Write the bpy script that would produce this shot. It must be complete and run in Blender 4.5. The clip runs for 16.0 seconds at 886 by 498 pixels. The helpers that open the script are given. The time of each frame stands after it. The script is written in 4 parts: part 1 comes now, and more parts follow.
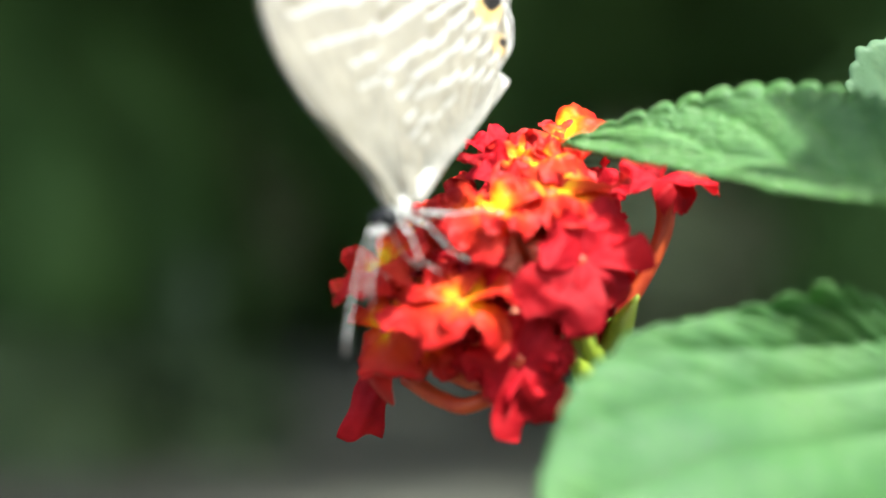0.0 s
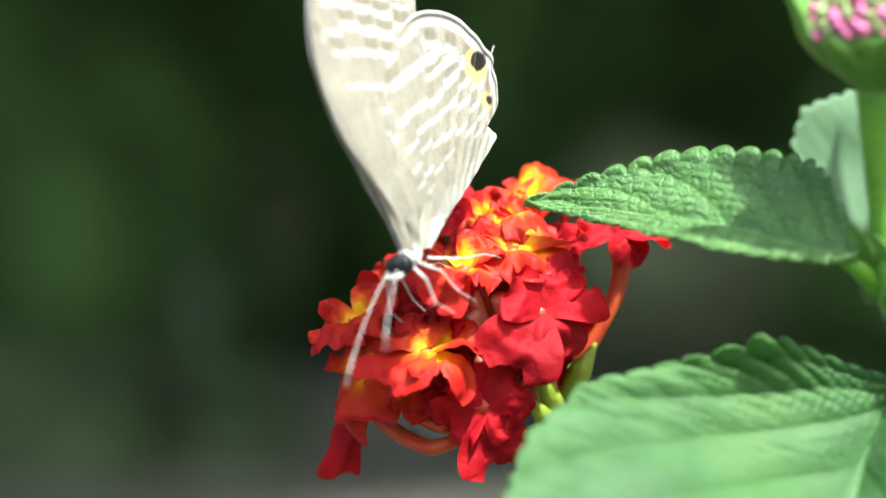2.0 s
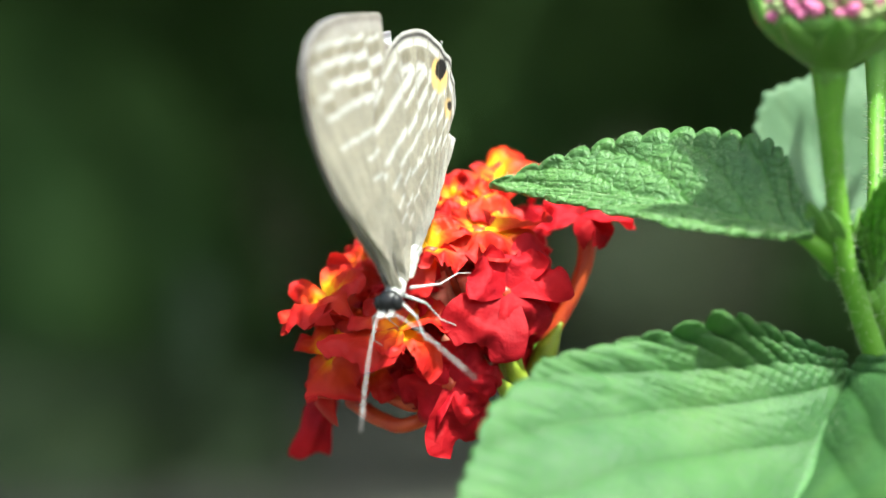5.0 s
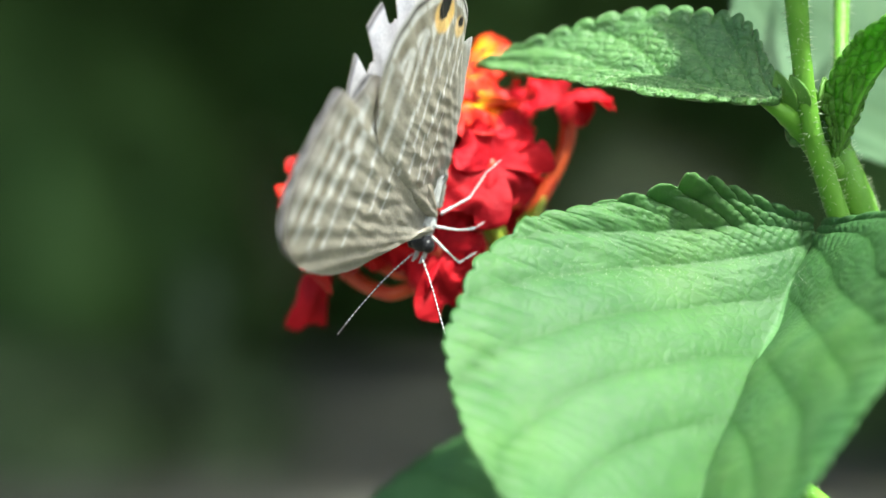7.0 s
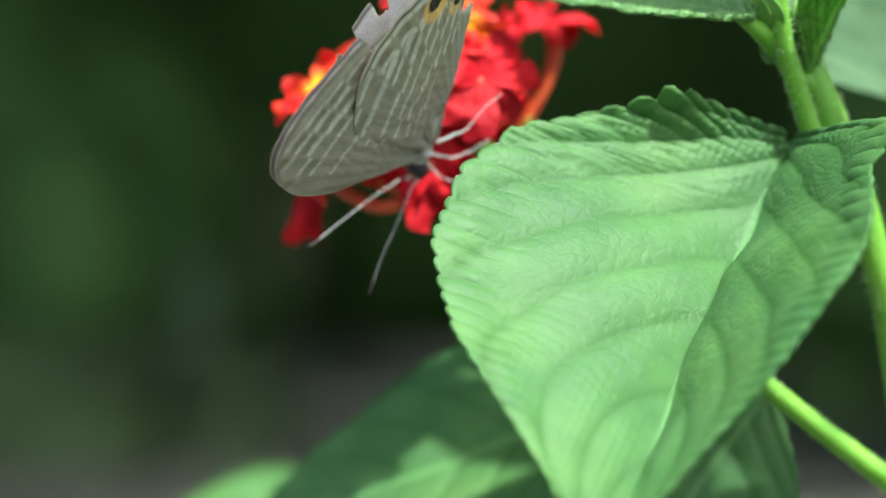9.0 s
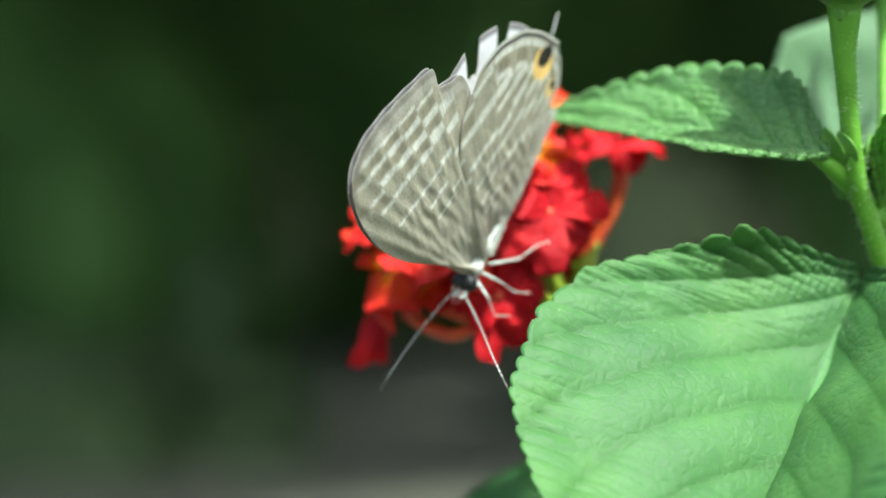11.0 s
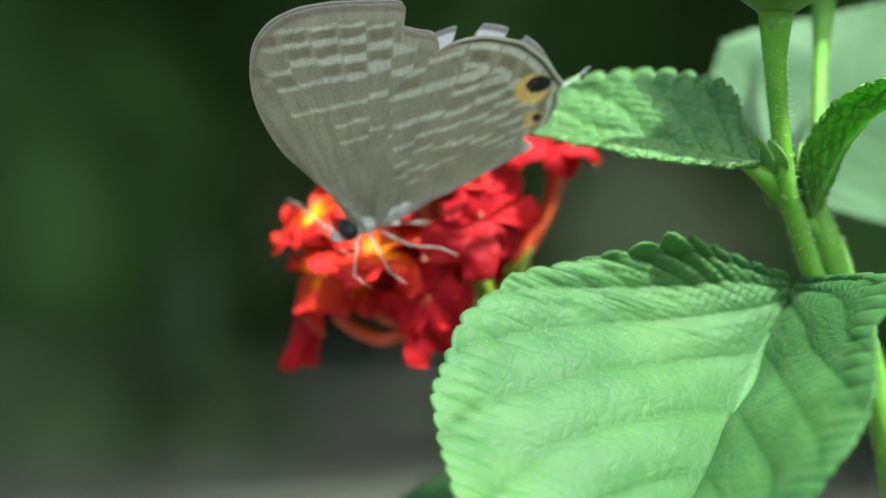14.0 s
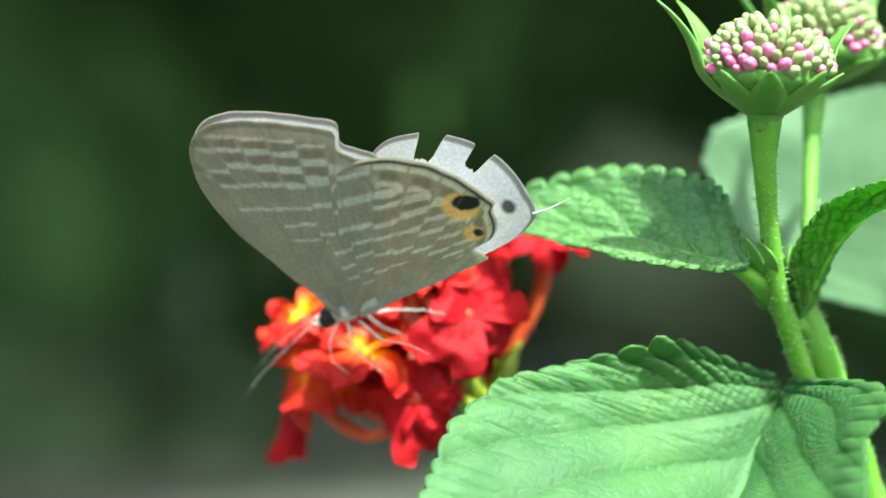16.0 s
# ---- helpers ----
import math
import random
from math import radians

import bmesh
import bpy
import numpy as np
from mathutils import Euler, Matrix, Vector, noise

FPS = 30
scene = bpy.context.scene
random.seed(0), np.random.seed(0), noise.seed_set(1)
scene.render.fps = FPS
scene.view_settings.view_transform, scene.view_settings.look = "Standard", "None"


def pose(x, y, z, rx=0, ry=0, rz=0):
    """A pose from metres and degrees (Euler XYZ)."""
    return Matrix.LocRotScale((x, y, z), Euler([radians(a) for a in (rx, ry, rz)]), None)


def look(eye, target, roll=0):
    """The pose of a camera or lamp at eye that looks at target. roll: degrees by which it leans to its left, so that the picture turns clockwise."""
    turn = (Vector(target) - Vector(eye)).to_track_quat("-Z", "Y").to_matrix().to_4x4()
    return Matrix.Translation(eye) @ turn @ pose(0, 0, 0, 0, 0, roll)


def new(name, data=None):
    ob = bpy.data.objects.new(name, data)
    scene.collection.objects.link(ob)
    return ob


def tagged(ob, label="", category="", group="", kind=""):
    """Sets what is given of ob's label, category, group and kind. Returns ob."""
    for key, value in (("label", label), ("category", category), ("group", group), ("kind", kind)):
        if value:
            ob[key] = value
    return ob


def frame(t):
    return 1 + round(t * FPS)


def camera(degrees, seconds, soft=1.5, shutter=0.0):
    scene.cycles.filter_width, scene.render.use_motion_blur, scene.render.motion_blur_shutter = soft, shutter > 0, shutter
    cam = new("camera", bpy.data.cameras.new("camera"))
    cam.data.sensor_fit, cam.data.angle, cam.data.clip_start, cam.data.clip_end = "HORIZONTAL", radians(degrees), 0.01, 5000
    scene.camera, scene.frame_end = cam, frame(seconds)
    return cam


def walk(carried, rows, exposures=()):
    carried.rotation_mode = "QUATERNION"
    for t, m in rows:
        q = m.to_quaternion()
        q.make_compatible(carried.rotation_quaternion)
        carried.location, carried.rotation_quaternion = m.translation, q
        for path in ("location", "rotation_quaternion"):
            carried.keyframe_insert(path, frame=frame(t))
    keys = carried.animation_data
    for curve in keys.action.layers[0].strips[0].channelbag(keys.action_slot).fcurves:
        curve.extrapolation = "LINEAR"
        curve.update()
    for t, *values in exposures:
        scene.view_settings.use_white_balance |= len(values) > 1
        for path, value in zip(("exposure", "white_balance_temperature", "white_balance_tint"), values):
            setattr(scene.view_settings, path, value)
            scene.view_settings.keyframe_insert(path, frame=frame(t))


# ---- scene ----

# Macro view of a small butterfly on a lantana flower; subject sizes in millimetres about a point 0.35 m above the soil.
EYE = 0.35
cam = camera(24.0, 16.0, soft=1.5)
cam.data.dof.use_dof = True
cam.data.dof.focus_distance = 0.1495
cam.data.dof.aperture_fstop = 15.0
PATH = [
    (0.0, -0.00598, -0.13418, 0.00453, -0.18, -0.09, -0.17),
    (0.5, -0.00633, -0.13521, 0.00491, -0.19, -0.07, -0.15),
    (1.0, -0.00579, -0.13805, 0.00521, -0.12, -0.05, -0.00),
    (1.5, -0.00511, -0.14140, 0.00813, 0.02, 0.02, 0.19),
    (2.0, -0.00329, -0.14475, 0.00811, 0.02, 0.00, 0.16),
    (2.5, -0.00313, -0.14500, 0.00846, -0.04, -0.02, 0.09),
    (3.0, -0.00158, -0.14576, 0.00636, -0.13, -0.04, -0.08),
    (5.5, -0.00041, -0.14882, 0.00541, 0.08, 0.40, 0.52),
    (6.0, 0.00170, -0.15176, -0.00009, 0.10, 0.40, 0.58),
    (6.5, -0.00105, -0.15370, -0.00006, 0.14, 0.30, 0.51),
    (7.0, 0.00002, -0.15570, -0.00354, 0.06, 0.24, 0.38),
    (7.5, -0.00095, -0.16211, -0.00466, 0.02, 0.06, 0.17),
    (8.0, 0.00071, -0.16277, -0.00910, -0.04, 0.09, 0.10),
    (8.5, 0.00120, -0.16284, -0.01138, 0.01, 0.15, 0.03),
    (11.0, -0.00390, -0.16280, 0.00060, 0.34, 0.03, 0.27),
    (11.5, -0.00437, -0.16301, 0.00045, 0.26, 0.00, 0.12),
    (12.0, -0.00305, -0.16176, 0.00142, 0.15, -0.11, -0.15),
    (12.5, -0.00263, -0.16242, 0.00020, 0.07, -0.12, -0.36),
    (13.0, -0.00188, -0.16286, 0.00087, -0.06, -0.15, -0.41),
    (13.5, -0.00042, -0.16193, 0.00009, -0.15, -0.18, -0.52),
    (14.0, 0.00021, -0.16147, 0.00136, -0.16, -0.12, -0.43),
    (14.5, -0.00015, -0.16159, 0.00288, -0.08, -0.11, -0.31),
    (15.0, -0.00022, -0.16234, 0.00488, 0.02, -0.12, -0.14),
    (15.5, -0.00090, -0.16182, 0.00471, -0.01, -0.15, -0.16),
    (16.0, 0.00135, -0.15993, 0.00934, -0.09, -0.24, -0.24),
]

EXPOSURES = [(0.0, 1.8, 6250, 0), (3.0, 1.8, 6300, -2), (5.5, 1.8, 6350, -4), (7.0, 1.9, 6300, -2), (8.5, 1.85, 6250, -2), (11.0, 1.7, 6250, -11), (14.5, 1.85, 6200, -11), (16.0, 2.1, 6250, -14)]
walk(cam, [(t, pose(x, y, EYE + z, 90 + pitch, roll, yaw)) for t, x, y, z, yaw, pitch, roll in PATH], EXPOSURES)

# ---- light ----
SUN_WAY = Vector((0.25, -0.39, 0.90)).normalized()
world = bpy.data.worlds.new("sky")
scene.world = world
world.use_nodes = True
wn = world.node_tree.nodes
sky = wn.new("ShaderNodeTexSky")
sky.sky_type = "NISHITA"
sky.sun_disc = False
sky.dust_density = 5.0
sky.sun_elevation = math.asin(SUN_WAY.z)
sky.sun_rotation = math.atan2(SUN_WAY.x, SUN_WAY.y)
world.node_tree.links.new(sky.outputs[0], wn["Background"].inputs[0])
wn["Background"].inputs[1].default_value = 0.135
sun_data = bpy.data.lights.new("sun", "SUN")
sun_data.energy, sun_data.angle, sun_data.color = 4.5, radians(2.2), (1.0, 0.975, 0.955)
sun = new("sun", sun_data)
sun.matrix_world = look((0, 0, 5), Vector((0, 0, 5)) - SUN_WAY)


# ---- small tools ----
def mm(x, y, z):
    return Vector((x * 0.001, y * 0.001, EYE + z * 0.001))


def vec(p):
    return Vector(p) * 0.001


def mesh_of(name, verts, faces, materials=(), smooth=True, slots=None):
    me = bpy.data.meshes.new(name)
    me.from_pydata([tuple(v) for v in verts], [], [tuple(f) for f in faces])
    for m in materials:
        me.materials.append(m)
    me.polygons.foreach_set("use_smooth", [smooth] * len(me.polygons))
    if slots is not None:
        me.polygons.foreach_set("material_index", slots)
    me.update()
    return me


def part(name, me, parent, label=""):
    ob = new(name, me)
    ob.parent = parent
    if label:
        ob["label"] = label
    return ob


def spline(points, n):
    """n + 1 points on a smooth curve through the points."""
    p = [Vector(q) for q in points]
    p = [p[0] * 2 - p[1]] + p + [p[-1] * 2 - p[-2]]
    out = []
    for i in range(n + 1):
        u = i / n * (len(p) - 3)
        k = min(int(u), len(p) - 4)
        f = u - k
        a, b, c, d = p[k:k + 4]
        out.append(0.5 * ((2 * b) + (c - a) * f + (2 * a - 5 * b + 4 * c - d) * f * f + (3 * b - a - 3 * c + d) * f ** 3))
    return out


def blend(pairs, x):
    """Smooth value at x between (x, y) pairs."""
    xs = [a for a, b in pairs]
    if x <= xs[0]:
        return pairs[0][1]
    for (a, ya), (b, yb) in zip(pairs, pairs[1:]):
        if x <= b:
            f = (x - a) / (b - a)
            return ya + (yb - ya) * f
    return pairs[-1][1]


def tube(points, radii, n=24, seg=10, bumps=0.0, seed=0):
    """Vertices and faces of a closed tube along a smooth curve."""
    pts = spline(points, n)
    verts, faces = [], []
    side = None
    for i, p in enumerate(pts):
        t = (pts[min(i + 1, n)] - pts[max(i - 1, 0)]).normalized()
        if side is None:
            side = t.orthogonal().normalized()
        side = (side - t * side.dot(t)).normalized()
        up = t.cross(side)
        f = i / n * (len(radii) - 1)
        k = min(int(f), len(radii) - 2)
        r = radii[k] + (radii[k + 1] - radii[k]) * (f - k)
        for j in range(seg):
            a = 2 * math.pi * j / seg
            q = r * (1 + bumps * noise.noise(Vector((i * 0.35, j * 0.9, seed))))
            verts.append(p + (side * math.cos(a) + up * math.sin(a)) * q)
    for i in range(n):
        for j in range(seg):
            a, b = i * seg + j, i * seg + (j + 1) % seg
            faces.append((a, b, b + seg, a + seg))
    faces.append(tuple(range(seg - 1, -1, -1)))
    faces.append(tuple(range(n * seg, (n + 1) * seg)))
    return verts, faces


def ball(rx, ry, rz, n=10, seg=14, centre=(0, 0, 0), rough=0.0):
    verts, faces = [], []
    c = Vector(centre)
    for i in range(n + 1):
        th = math.pi * i / n
        for j in range(seg):
            a = 2 * math.pi * j / seg
            d = Vector((math.sin(th) * math.cos(a), math.sin(th) * math.sin(a), math.cos(th)))
            k = 1 + rough * noise.noise(d * 3 + c * 900)
            verts.append(c + Vector((d.x * rx, d.y * ry, d.z * rz)) * k)
    for i in range(n):
        for j in range(seg):
            a, b = i * seg + j, i * seg + (j + 1) % seg
            faces.append((a, a + seg, b + seg, b))
    return verts, faces


def aim(place, way, spin=0.0):
    """Pose with local z along way."""
    return Matrix.Translation(place) @ Vector(way).to_track_quat("Z", "Y").to_matrix().to_4x4() @ Matrix.Rotation(spin, 4, "Z")


# ---- materials ----
def shader(name):
    m = bpy.data.materials.new(name)
    m.use_nodes = True
    nt = m.node_tree
    return m, nt, nt.nodes["Principled BSDF"], nt.nodes["Material Output"]


def node(nt, kind, **values):
    n = nt.nodes.new(kind)
    for key, value in values.items():
        n.inputs[key.replace("_", " ")].default_value = value
    return n


def ramp(nt, source, stops):
    r = nt.nodes.new("ShaderNodeValToRGB")
    el = r.color_ramp.elements
    while len(el) < len(stops):
        el.new(0.5)
    for e, (p, c) in zip(el, stops):
        e.position, e.color = p, (*c, 1)
    nt.links.new(source, r.inputs[0])
    return r.outputs[0]


def mixed(nt, factor, a, b, kind="MIX"):
    m = nt.nodes.new("ShaderNodeMix")
    m.data_type, m.blend_type = "RGBA", kind
    for k, v in ((0, factor), (6, a), (7, b)):
        if isinstance(v, bpy.types.NodeSocket):
            nt.links.new(v, m.inputs[k])
        else:
            m.inputs[k].default_value = v if k == 0 else (*v, 1)
    return m.outputs[2]


def textured(name, stops, scale, rough=0.5, glow_through=0.0, through_tint=(1, 1, 1), bump=0.0, bump_scale=0.0, cells=False, vein=None, random_tint=0.0, spec=0.5):
    """Noise-coloured surface with fine relief, partly letting light through."""
    m, nt, b, out = shader(name)
    co = nt.nodes.new("ShaderNodeTexCoord").outputs["Object"]
    n1 = node(nt, "ShaderNodeTexNoise", Scale=scale, Detail=5.0, Roughness=0.6)
    nt.links.new(co, n1.inputs["Vector"])
    col = ramp(nt, n1.outputs[0], stops)
    if random_tint:
        info = nt.nodes.new("ShaderNodeObjectInfo")
        hue = node(nt, "ShaderNodeHueSaturation")
        mp = node(nt, "ShaderNodeMapRange", To_Min=1 - random_tint, To_Max=1 + random_tint)
        nt.links.new(info.outputs["Random"], mp.inputs["Value"])
        nt.links.new(mp.outputs[0], hue.inputs["Value"])
        nt.links.new(col, hue.inputs["Color"])
        col = hue.outputs[0]
    if vein:
        at = nt.nodes.new("ShaderNodeAttribute")
        at.attribute_name = "vein"
        col = mixed(nt, at.outputs["Fac"], col, vein)
    nt.links.new(col, b.inputs["Base Color"])
    b.inputs["Roughness"].default_value = rough
    b.inputs["Specular IOR Level"].default_value = spec
    if bump:
        if cells:
            t = node(nt, "ShaderNodeTexVoronoi", Scale=bump_scale)
            t.feature = "SMOOTH_F1"
            src = t.outputs["Distance"]
        else:
            t = node(nt, "ShaderNodeTexNoise", Scale=bump_scale, Detail=6.0, Roughness=0.65)
            src = t.outputs[0]
        nt.links.new(co, t.inputs["Vector"])
        bp = node(nt, "ShaderNodeBump", Strength=bump, Distance=0.0004)
        bp.invert = cells
        nt.links.new(src, bp.inputs["Height"])
        nt.links.new(bp.outputs[0], b.inputs["Normal"])
    if glow_through:
        tr = nt.nodes.new("ShaderNodeBsdfTranslucent")
        nt.links.new(mixed(nt, 1.0, col, through_tint, "MULTIPLY"), tr.inputs["Color"])
        mx = nt.nodes.new("ShaderNodeMixShader")
        mx.inputs[0].default_value = glow_through
        nt.links.new(b.outputs[0], mx.inputs[1])
        nt.links.new(tr.outputs[0], mx.inputs[2])
        nt.links.new(mx.outputs[0], out.inputs["Surface"])
    return m


def leaf_skin(name, low, high, vein_colour, rough=0.4, relief=0.7, dark=0.62, cells=1050.0, pass_light=0.28, fine=0.8, spec=0.5):
    """Blistered glossy leaf skin: a network of sunken veinlets with fine grains between them."""
    m, nt, b, out = shader(name)
    co = nt.nodes.new("ShaderNodeTexCoord").outputs["Object"]
    n1 = node(nt, "ShaderNodeTexNoise", Scale=220.0, Detail=5.0, Roughness=0.6)
    nt.links.new(co, n1.inputs["Vector"])
    col = ramp(nt, n1.outputs[0], [(0.3, low), (0.7, high)])
    blotch = node(nt, "ShaderNodeTexNoise", Scale=75.0, Detail=4.0, Roughness=0.55)
    nt.links.new(co, blotch.inputs["Vector"])
    col = mixed(nt, 1.0, col, ramp(nt, blotch.outputs[0], [(0.32, (0.80, 0.84, 0.92)), (0.5, (1.0, 1.0, 1.0)), (0.68, (1.24, 1.14, 1.0))]), "MULTIPLY")
    warp = node(nt, "ShaderNodeTexNoise", Scale=500.0, Detail=2.0)
    nt.links.new(co, warp.inputs["Vector"])
    shift = nt.nodes.new("ShaderNodeVectorMath")
    shift.operation = "MULTIPLY_ADD"
    shift.inputs[1].default_value = (0.0006, 0.0006, 0.0006)
    nt.links.new(warp.outputs["Color"], shift.inputs[0])
    nt.links.new(co, shift.inputs[2])
    net = node(nt, "ShaderNodeTexVoronoi", Scale=cells)
    net.feature = "DISTANCE_TO_EDGE"
    nt.links.new(shift.outputs[0], net.inputs["Vector"])
    pad = ramp(nt, net.outputs["Distance"], [(0.0, (0, 0, 0)), (0.22, (1, 1, 1))])
    at = nt.nodes.new("ShaderNodeAttribute")
    at.attribute_name = "vein"
    col = mixed(nt, at.outputs["Fac"], mixed(nt, 1.0, col, ramp(nt, net.outputs["Distance"], [(0.0, (dark, dark * 1.1, dark * 0.9)), (0.15, (1, 1, 1))]), "MULTIPLY"), vein_colour)
    midrib = nt.nodes.new("ShaderNodeAttribute")
    midrib.attribute_name = "rib"
    col = mixed(nt, midrib.outputs["Fac"], col, tuple(1.6 * c for c in high))
    nt.links.new(col, b.inputs["Base Color"])
    b.inputs["Roughness"].default_value = rough
    b.inputs["Specular IOR Level"].default_value = spec
    grain = node(nt, "ShaderNodeTexNoise", Scale=4200.0, Detail=3.0, Roughness=0.6)
    nt.links.new(co, grain.inputs["Vector"])
    b1 = node(nt, "ShaderNodeBump", Strength=relief, Distance=0.00028)
    nt.links.new(pad, b1.inputs["Height"])
    b2 = node(nt, "ShaderNodeBump", Strength=fine, Distance=0.00022)
    nt.links.new(grain.outputs[0], b2.inputs["Height"])
    nt.links.new(b1.outputs[0], b2.inputs["Normal"])
    nt.links.new(b2.outputs[0], b.inputs["Normal"])
    tr = nt.nodes.new("ShaderNodeBsdfTranslucent")
    nt.links.new(mixed(nt, 1.0, col, (1.0, 1.12, 0.62), "MULTIPLY"), tr.inputs["Color"])
    mx = nt.nodes.new("ShaderNodeMixShader")
    mx.inputs[0].default_value = pass_light
    nt.links.new(b.outputs[0], mx.inputs[1])
    nt.links.new(tr.outputs[0], mx.inputs[2])
    nt.links.new(mx.outputs[0], out.inputs["Surface"])
    return m


LEAF = leaf_skin("leaf_green", (0.054, 0.150, 0.034), (0.096, 0.212, 0.056), (0.054, 0.165, 0.018), 0.42, 0.36, 0.68)
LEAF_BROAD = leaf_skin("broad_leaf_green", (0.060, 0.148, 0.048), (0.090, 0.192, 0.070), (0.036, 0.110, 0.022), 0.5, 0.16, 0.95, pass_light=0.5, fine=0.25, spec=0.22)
# Green brightened to stand in for sunlight passing through the folded leaf.
LEAF_LIT_THROUGH = leaf_skin("lit_through_leaf_green", (0.11, 0.29, 0.03), (0.18, 0.38, 0.06), (0.15, 0.36, 0.04), pass_light=0.6)
LEAF_BACK = textured("leaf_pale_green", [(0.3, (0.075, 0.145, 0.068)), (0.7, (0.10, 0.185, 0.092))], 120, 0.6, 0.4, (1, 1.1, 0.7), 0.3, 800, vein=(0.11, 0.19, 0.09), spec=0.3)
STEM = textured("stem_green", [(0.3, (0.085, 0.235, 0.012)), (0.7, (0.14, 0.33, 0.03))], 300, 0.5, 0.2, (1, 1.1, 0.5), 0.25, 1500)
BRACT = textured("bract_green", [(0.3, (0.08, 0.20, 0.025)), (0.7, (0.13, 0.27, 0.045))], 400, 0.5, 0.3, (1, 1.1, 0.6), 0.3, 1500)
PETAL = textured("petal_red", [(0.3, (0.23, 0.002, 0.009)), (0.7, (0.44, 0.007, 0.013))], 330, 0.6, 0.25, (1.2, 0.8, 0.8), 0.5, 1300, random_tint=0.3, spec=0.12)
BRACT_LIME = textured("bract_lime", [(0.3, (0.22, 0.30, 0.02)), (0.7, (0.36, 0.42, 0.045))], 400, 0.45, 0.3, (1, 1.05, 0.5), 0.3, 1500)
TUBE_RED = textured("tube_orange_red", [(0.3, (0.40, 0.03, 0.012)), (0.7, (0.55, 0.09, 0.02))], 400, 0.45, 0.3, (1.2, 0.9, 0.7), 0.2, 1500)
TUBE_PALE = textured("tube_pale_pink", [(0.3, (0.62, 0.16, 0.10)), (0.7, (0.75, 0.36, 0.24))], 400, 0.4, 0.3, (1.1, 0.9, 0.8), 0.2, 1500)
FOLIAGE = textured("hedge_green", [(0.3, (0.036, 0.082, 0.019)), (0.7, (0.078, 0.146, 0.036))], 3, 0.7, 0.2, spec=0.2)
FOLIAGE_LIGHT = textured("weed_green", [(0.3, (0.034, 0.062, 0.02)), (0.7, (0.062, 0.096, 0.034))], 3, 0.6, 0.25)
BARK = textured("grey_brown_bark", [(0.3, (0.07, 0.052, 0.038)), (0.7, (0.19, 0.155, 0.12))], 14, 0.9, bump=0.8, bump_scale=40, spec=0.2)
FOLIAGE_OLIVE = textured("olive_green", [(0.3, (0.187, 0.221, 0.111)), (0.7, (0.323, 0.340, 0.196))], 5, 0.7, 0.2, spec=0.2)


def soil():
    """Grey garden soil: damp and mossy patches, clods and crumbs."""
    m, nt, b, out = shader("grey_soil")
    co = nt.nodes.new("ShaderNodeTexCoord").outputs["Object"]
    broad = node(nt, "ShaderNodeTexNoise", Scale=0.9, Detail=6.0, Roughness=0.65)
    clods = node(nt, "ShaderNodeTexNoise", Scale=22.0, Detail=8.0, Roughness=0.7)
    crumbs = node(nt, "ShaderNodeTexVoronoi", Scale=55.0)
    for tex in (broad, clods, crumbs):
        nt.links.new(co, tex.inputs["Vector"])
    earth = ramp(nt, clods.outputs[0], [(0.3, (0.056, 0.054, 0.042)), (0.5, (0.115, 0.115, 0.092)), (0.7, (0.17, 0.17, 0.145))])
    moss = ramp(nt, clods.outputs[0], [(0.35, (0.03, 0.042, 0.014)), (0.65, (0.075, 0.09, 0.035))])
    patch = ramp(nt, broad.outputs[0], [(0.55, (0, 0, 0)), (0.68, (1, 1, 1))])
    col = mixed(nt, patch, earth, moss)
    col = mixed(nt, 0.6, col, ramp(nt, crumbs.outputs["Distance"], [(0.1, (1.15, 1.12, 1.08)), (0.6, (0.55, 0.55, 0.55))]), "MULTIPLY")
    nt.links.new(col, b.inputs["Base Color"])
    b.inputs["Roughness"].default_value = 0.95
    b.inputs["Specular IOR Level"].default_value = 0.2
    bp = node(nt, "ShaderNodeBump", Strength=0.8, Distance=0.02)
    nt.links.new(clods.outputs[0], bp.inputs["Height"])
    nt.links.new(bp.outputs[0], b.inputs["Normal"])
    return m


SOIL = soil()
BUD_GREEN = textured("bud_green", [(0.3, (0.18, 0.26, 0.08)), (0.7, (0.31, 0.35, 0.17))], 800, 0.55, 0.2)
BUD_PINK = textured("bud_pink", [(0.3, (0.48, 0.07, 0.23)), (0.7, (0.56, 0.20, 0.34))], 800, 0.55, 0.2)
FUZZ = textured("white_scales", [(0.3, (0.36, 0.36, 0.34)), (0.7, (0.58, 0.58, 0.56))], 2000, 0.8, bump=0.8, bump_scale=6000)
DARK = textured("black_scales", [(0.3, (0.006, 0.006, 0.007)), (0.7, (0.016, 0.016, 0.017))], 2500, 0.35, spec=0.2)


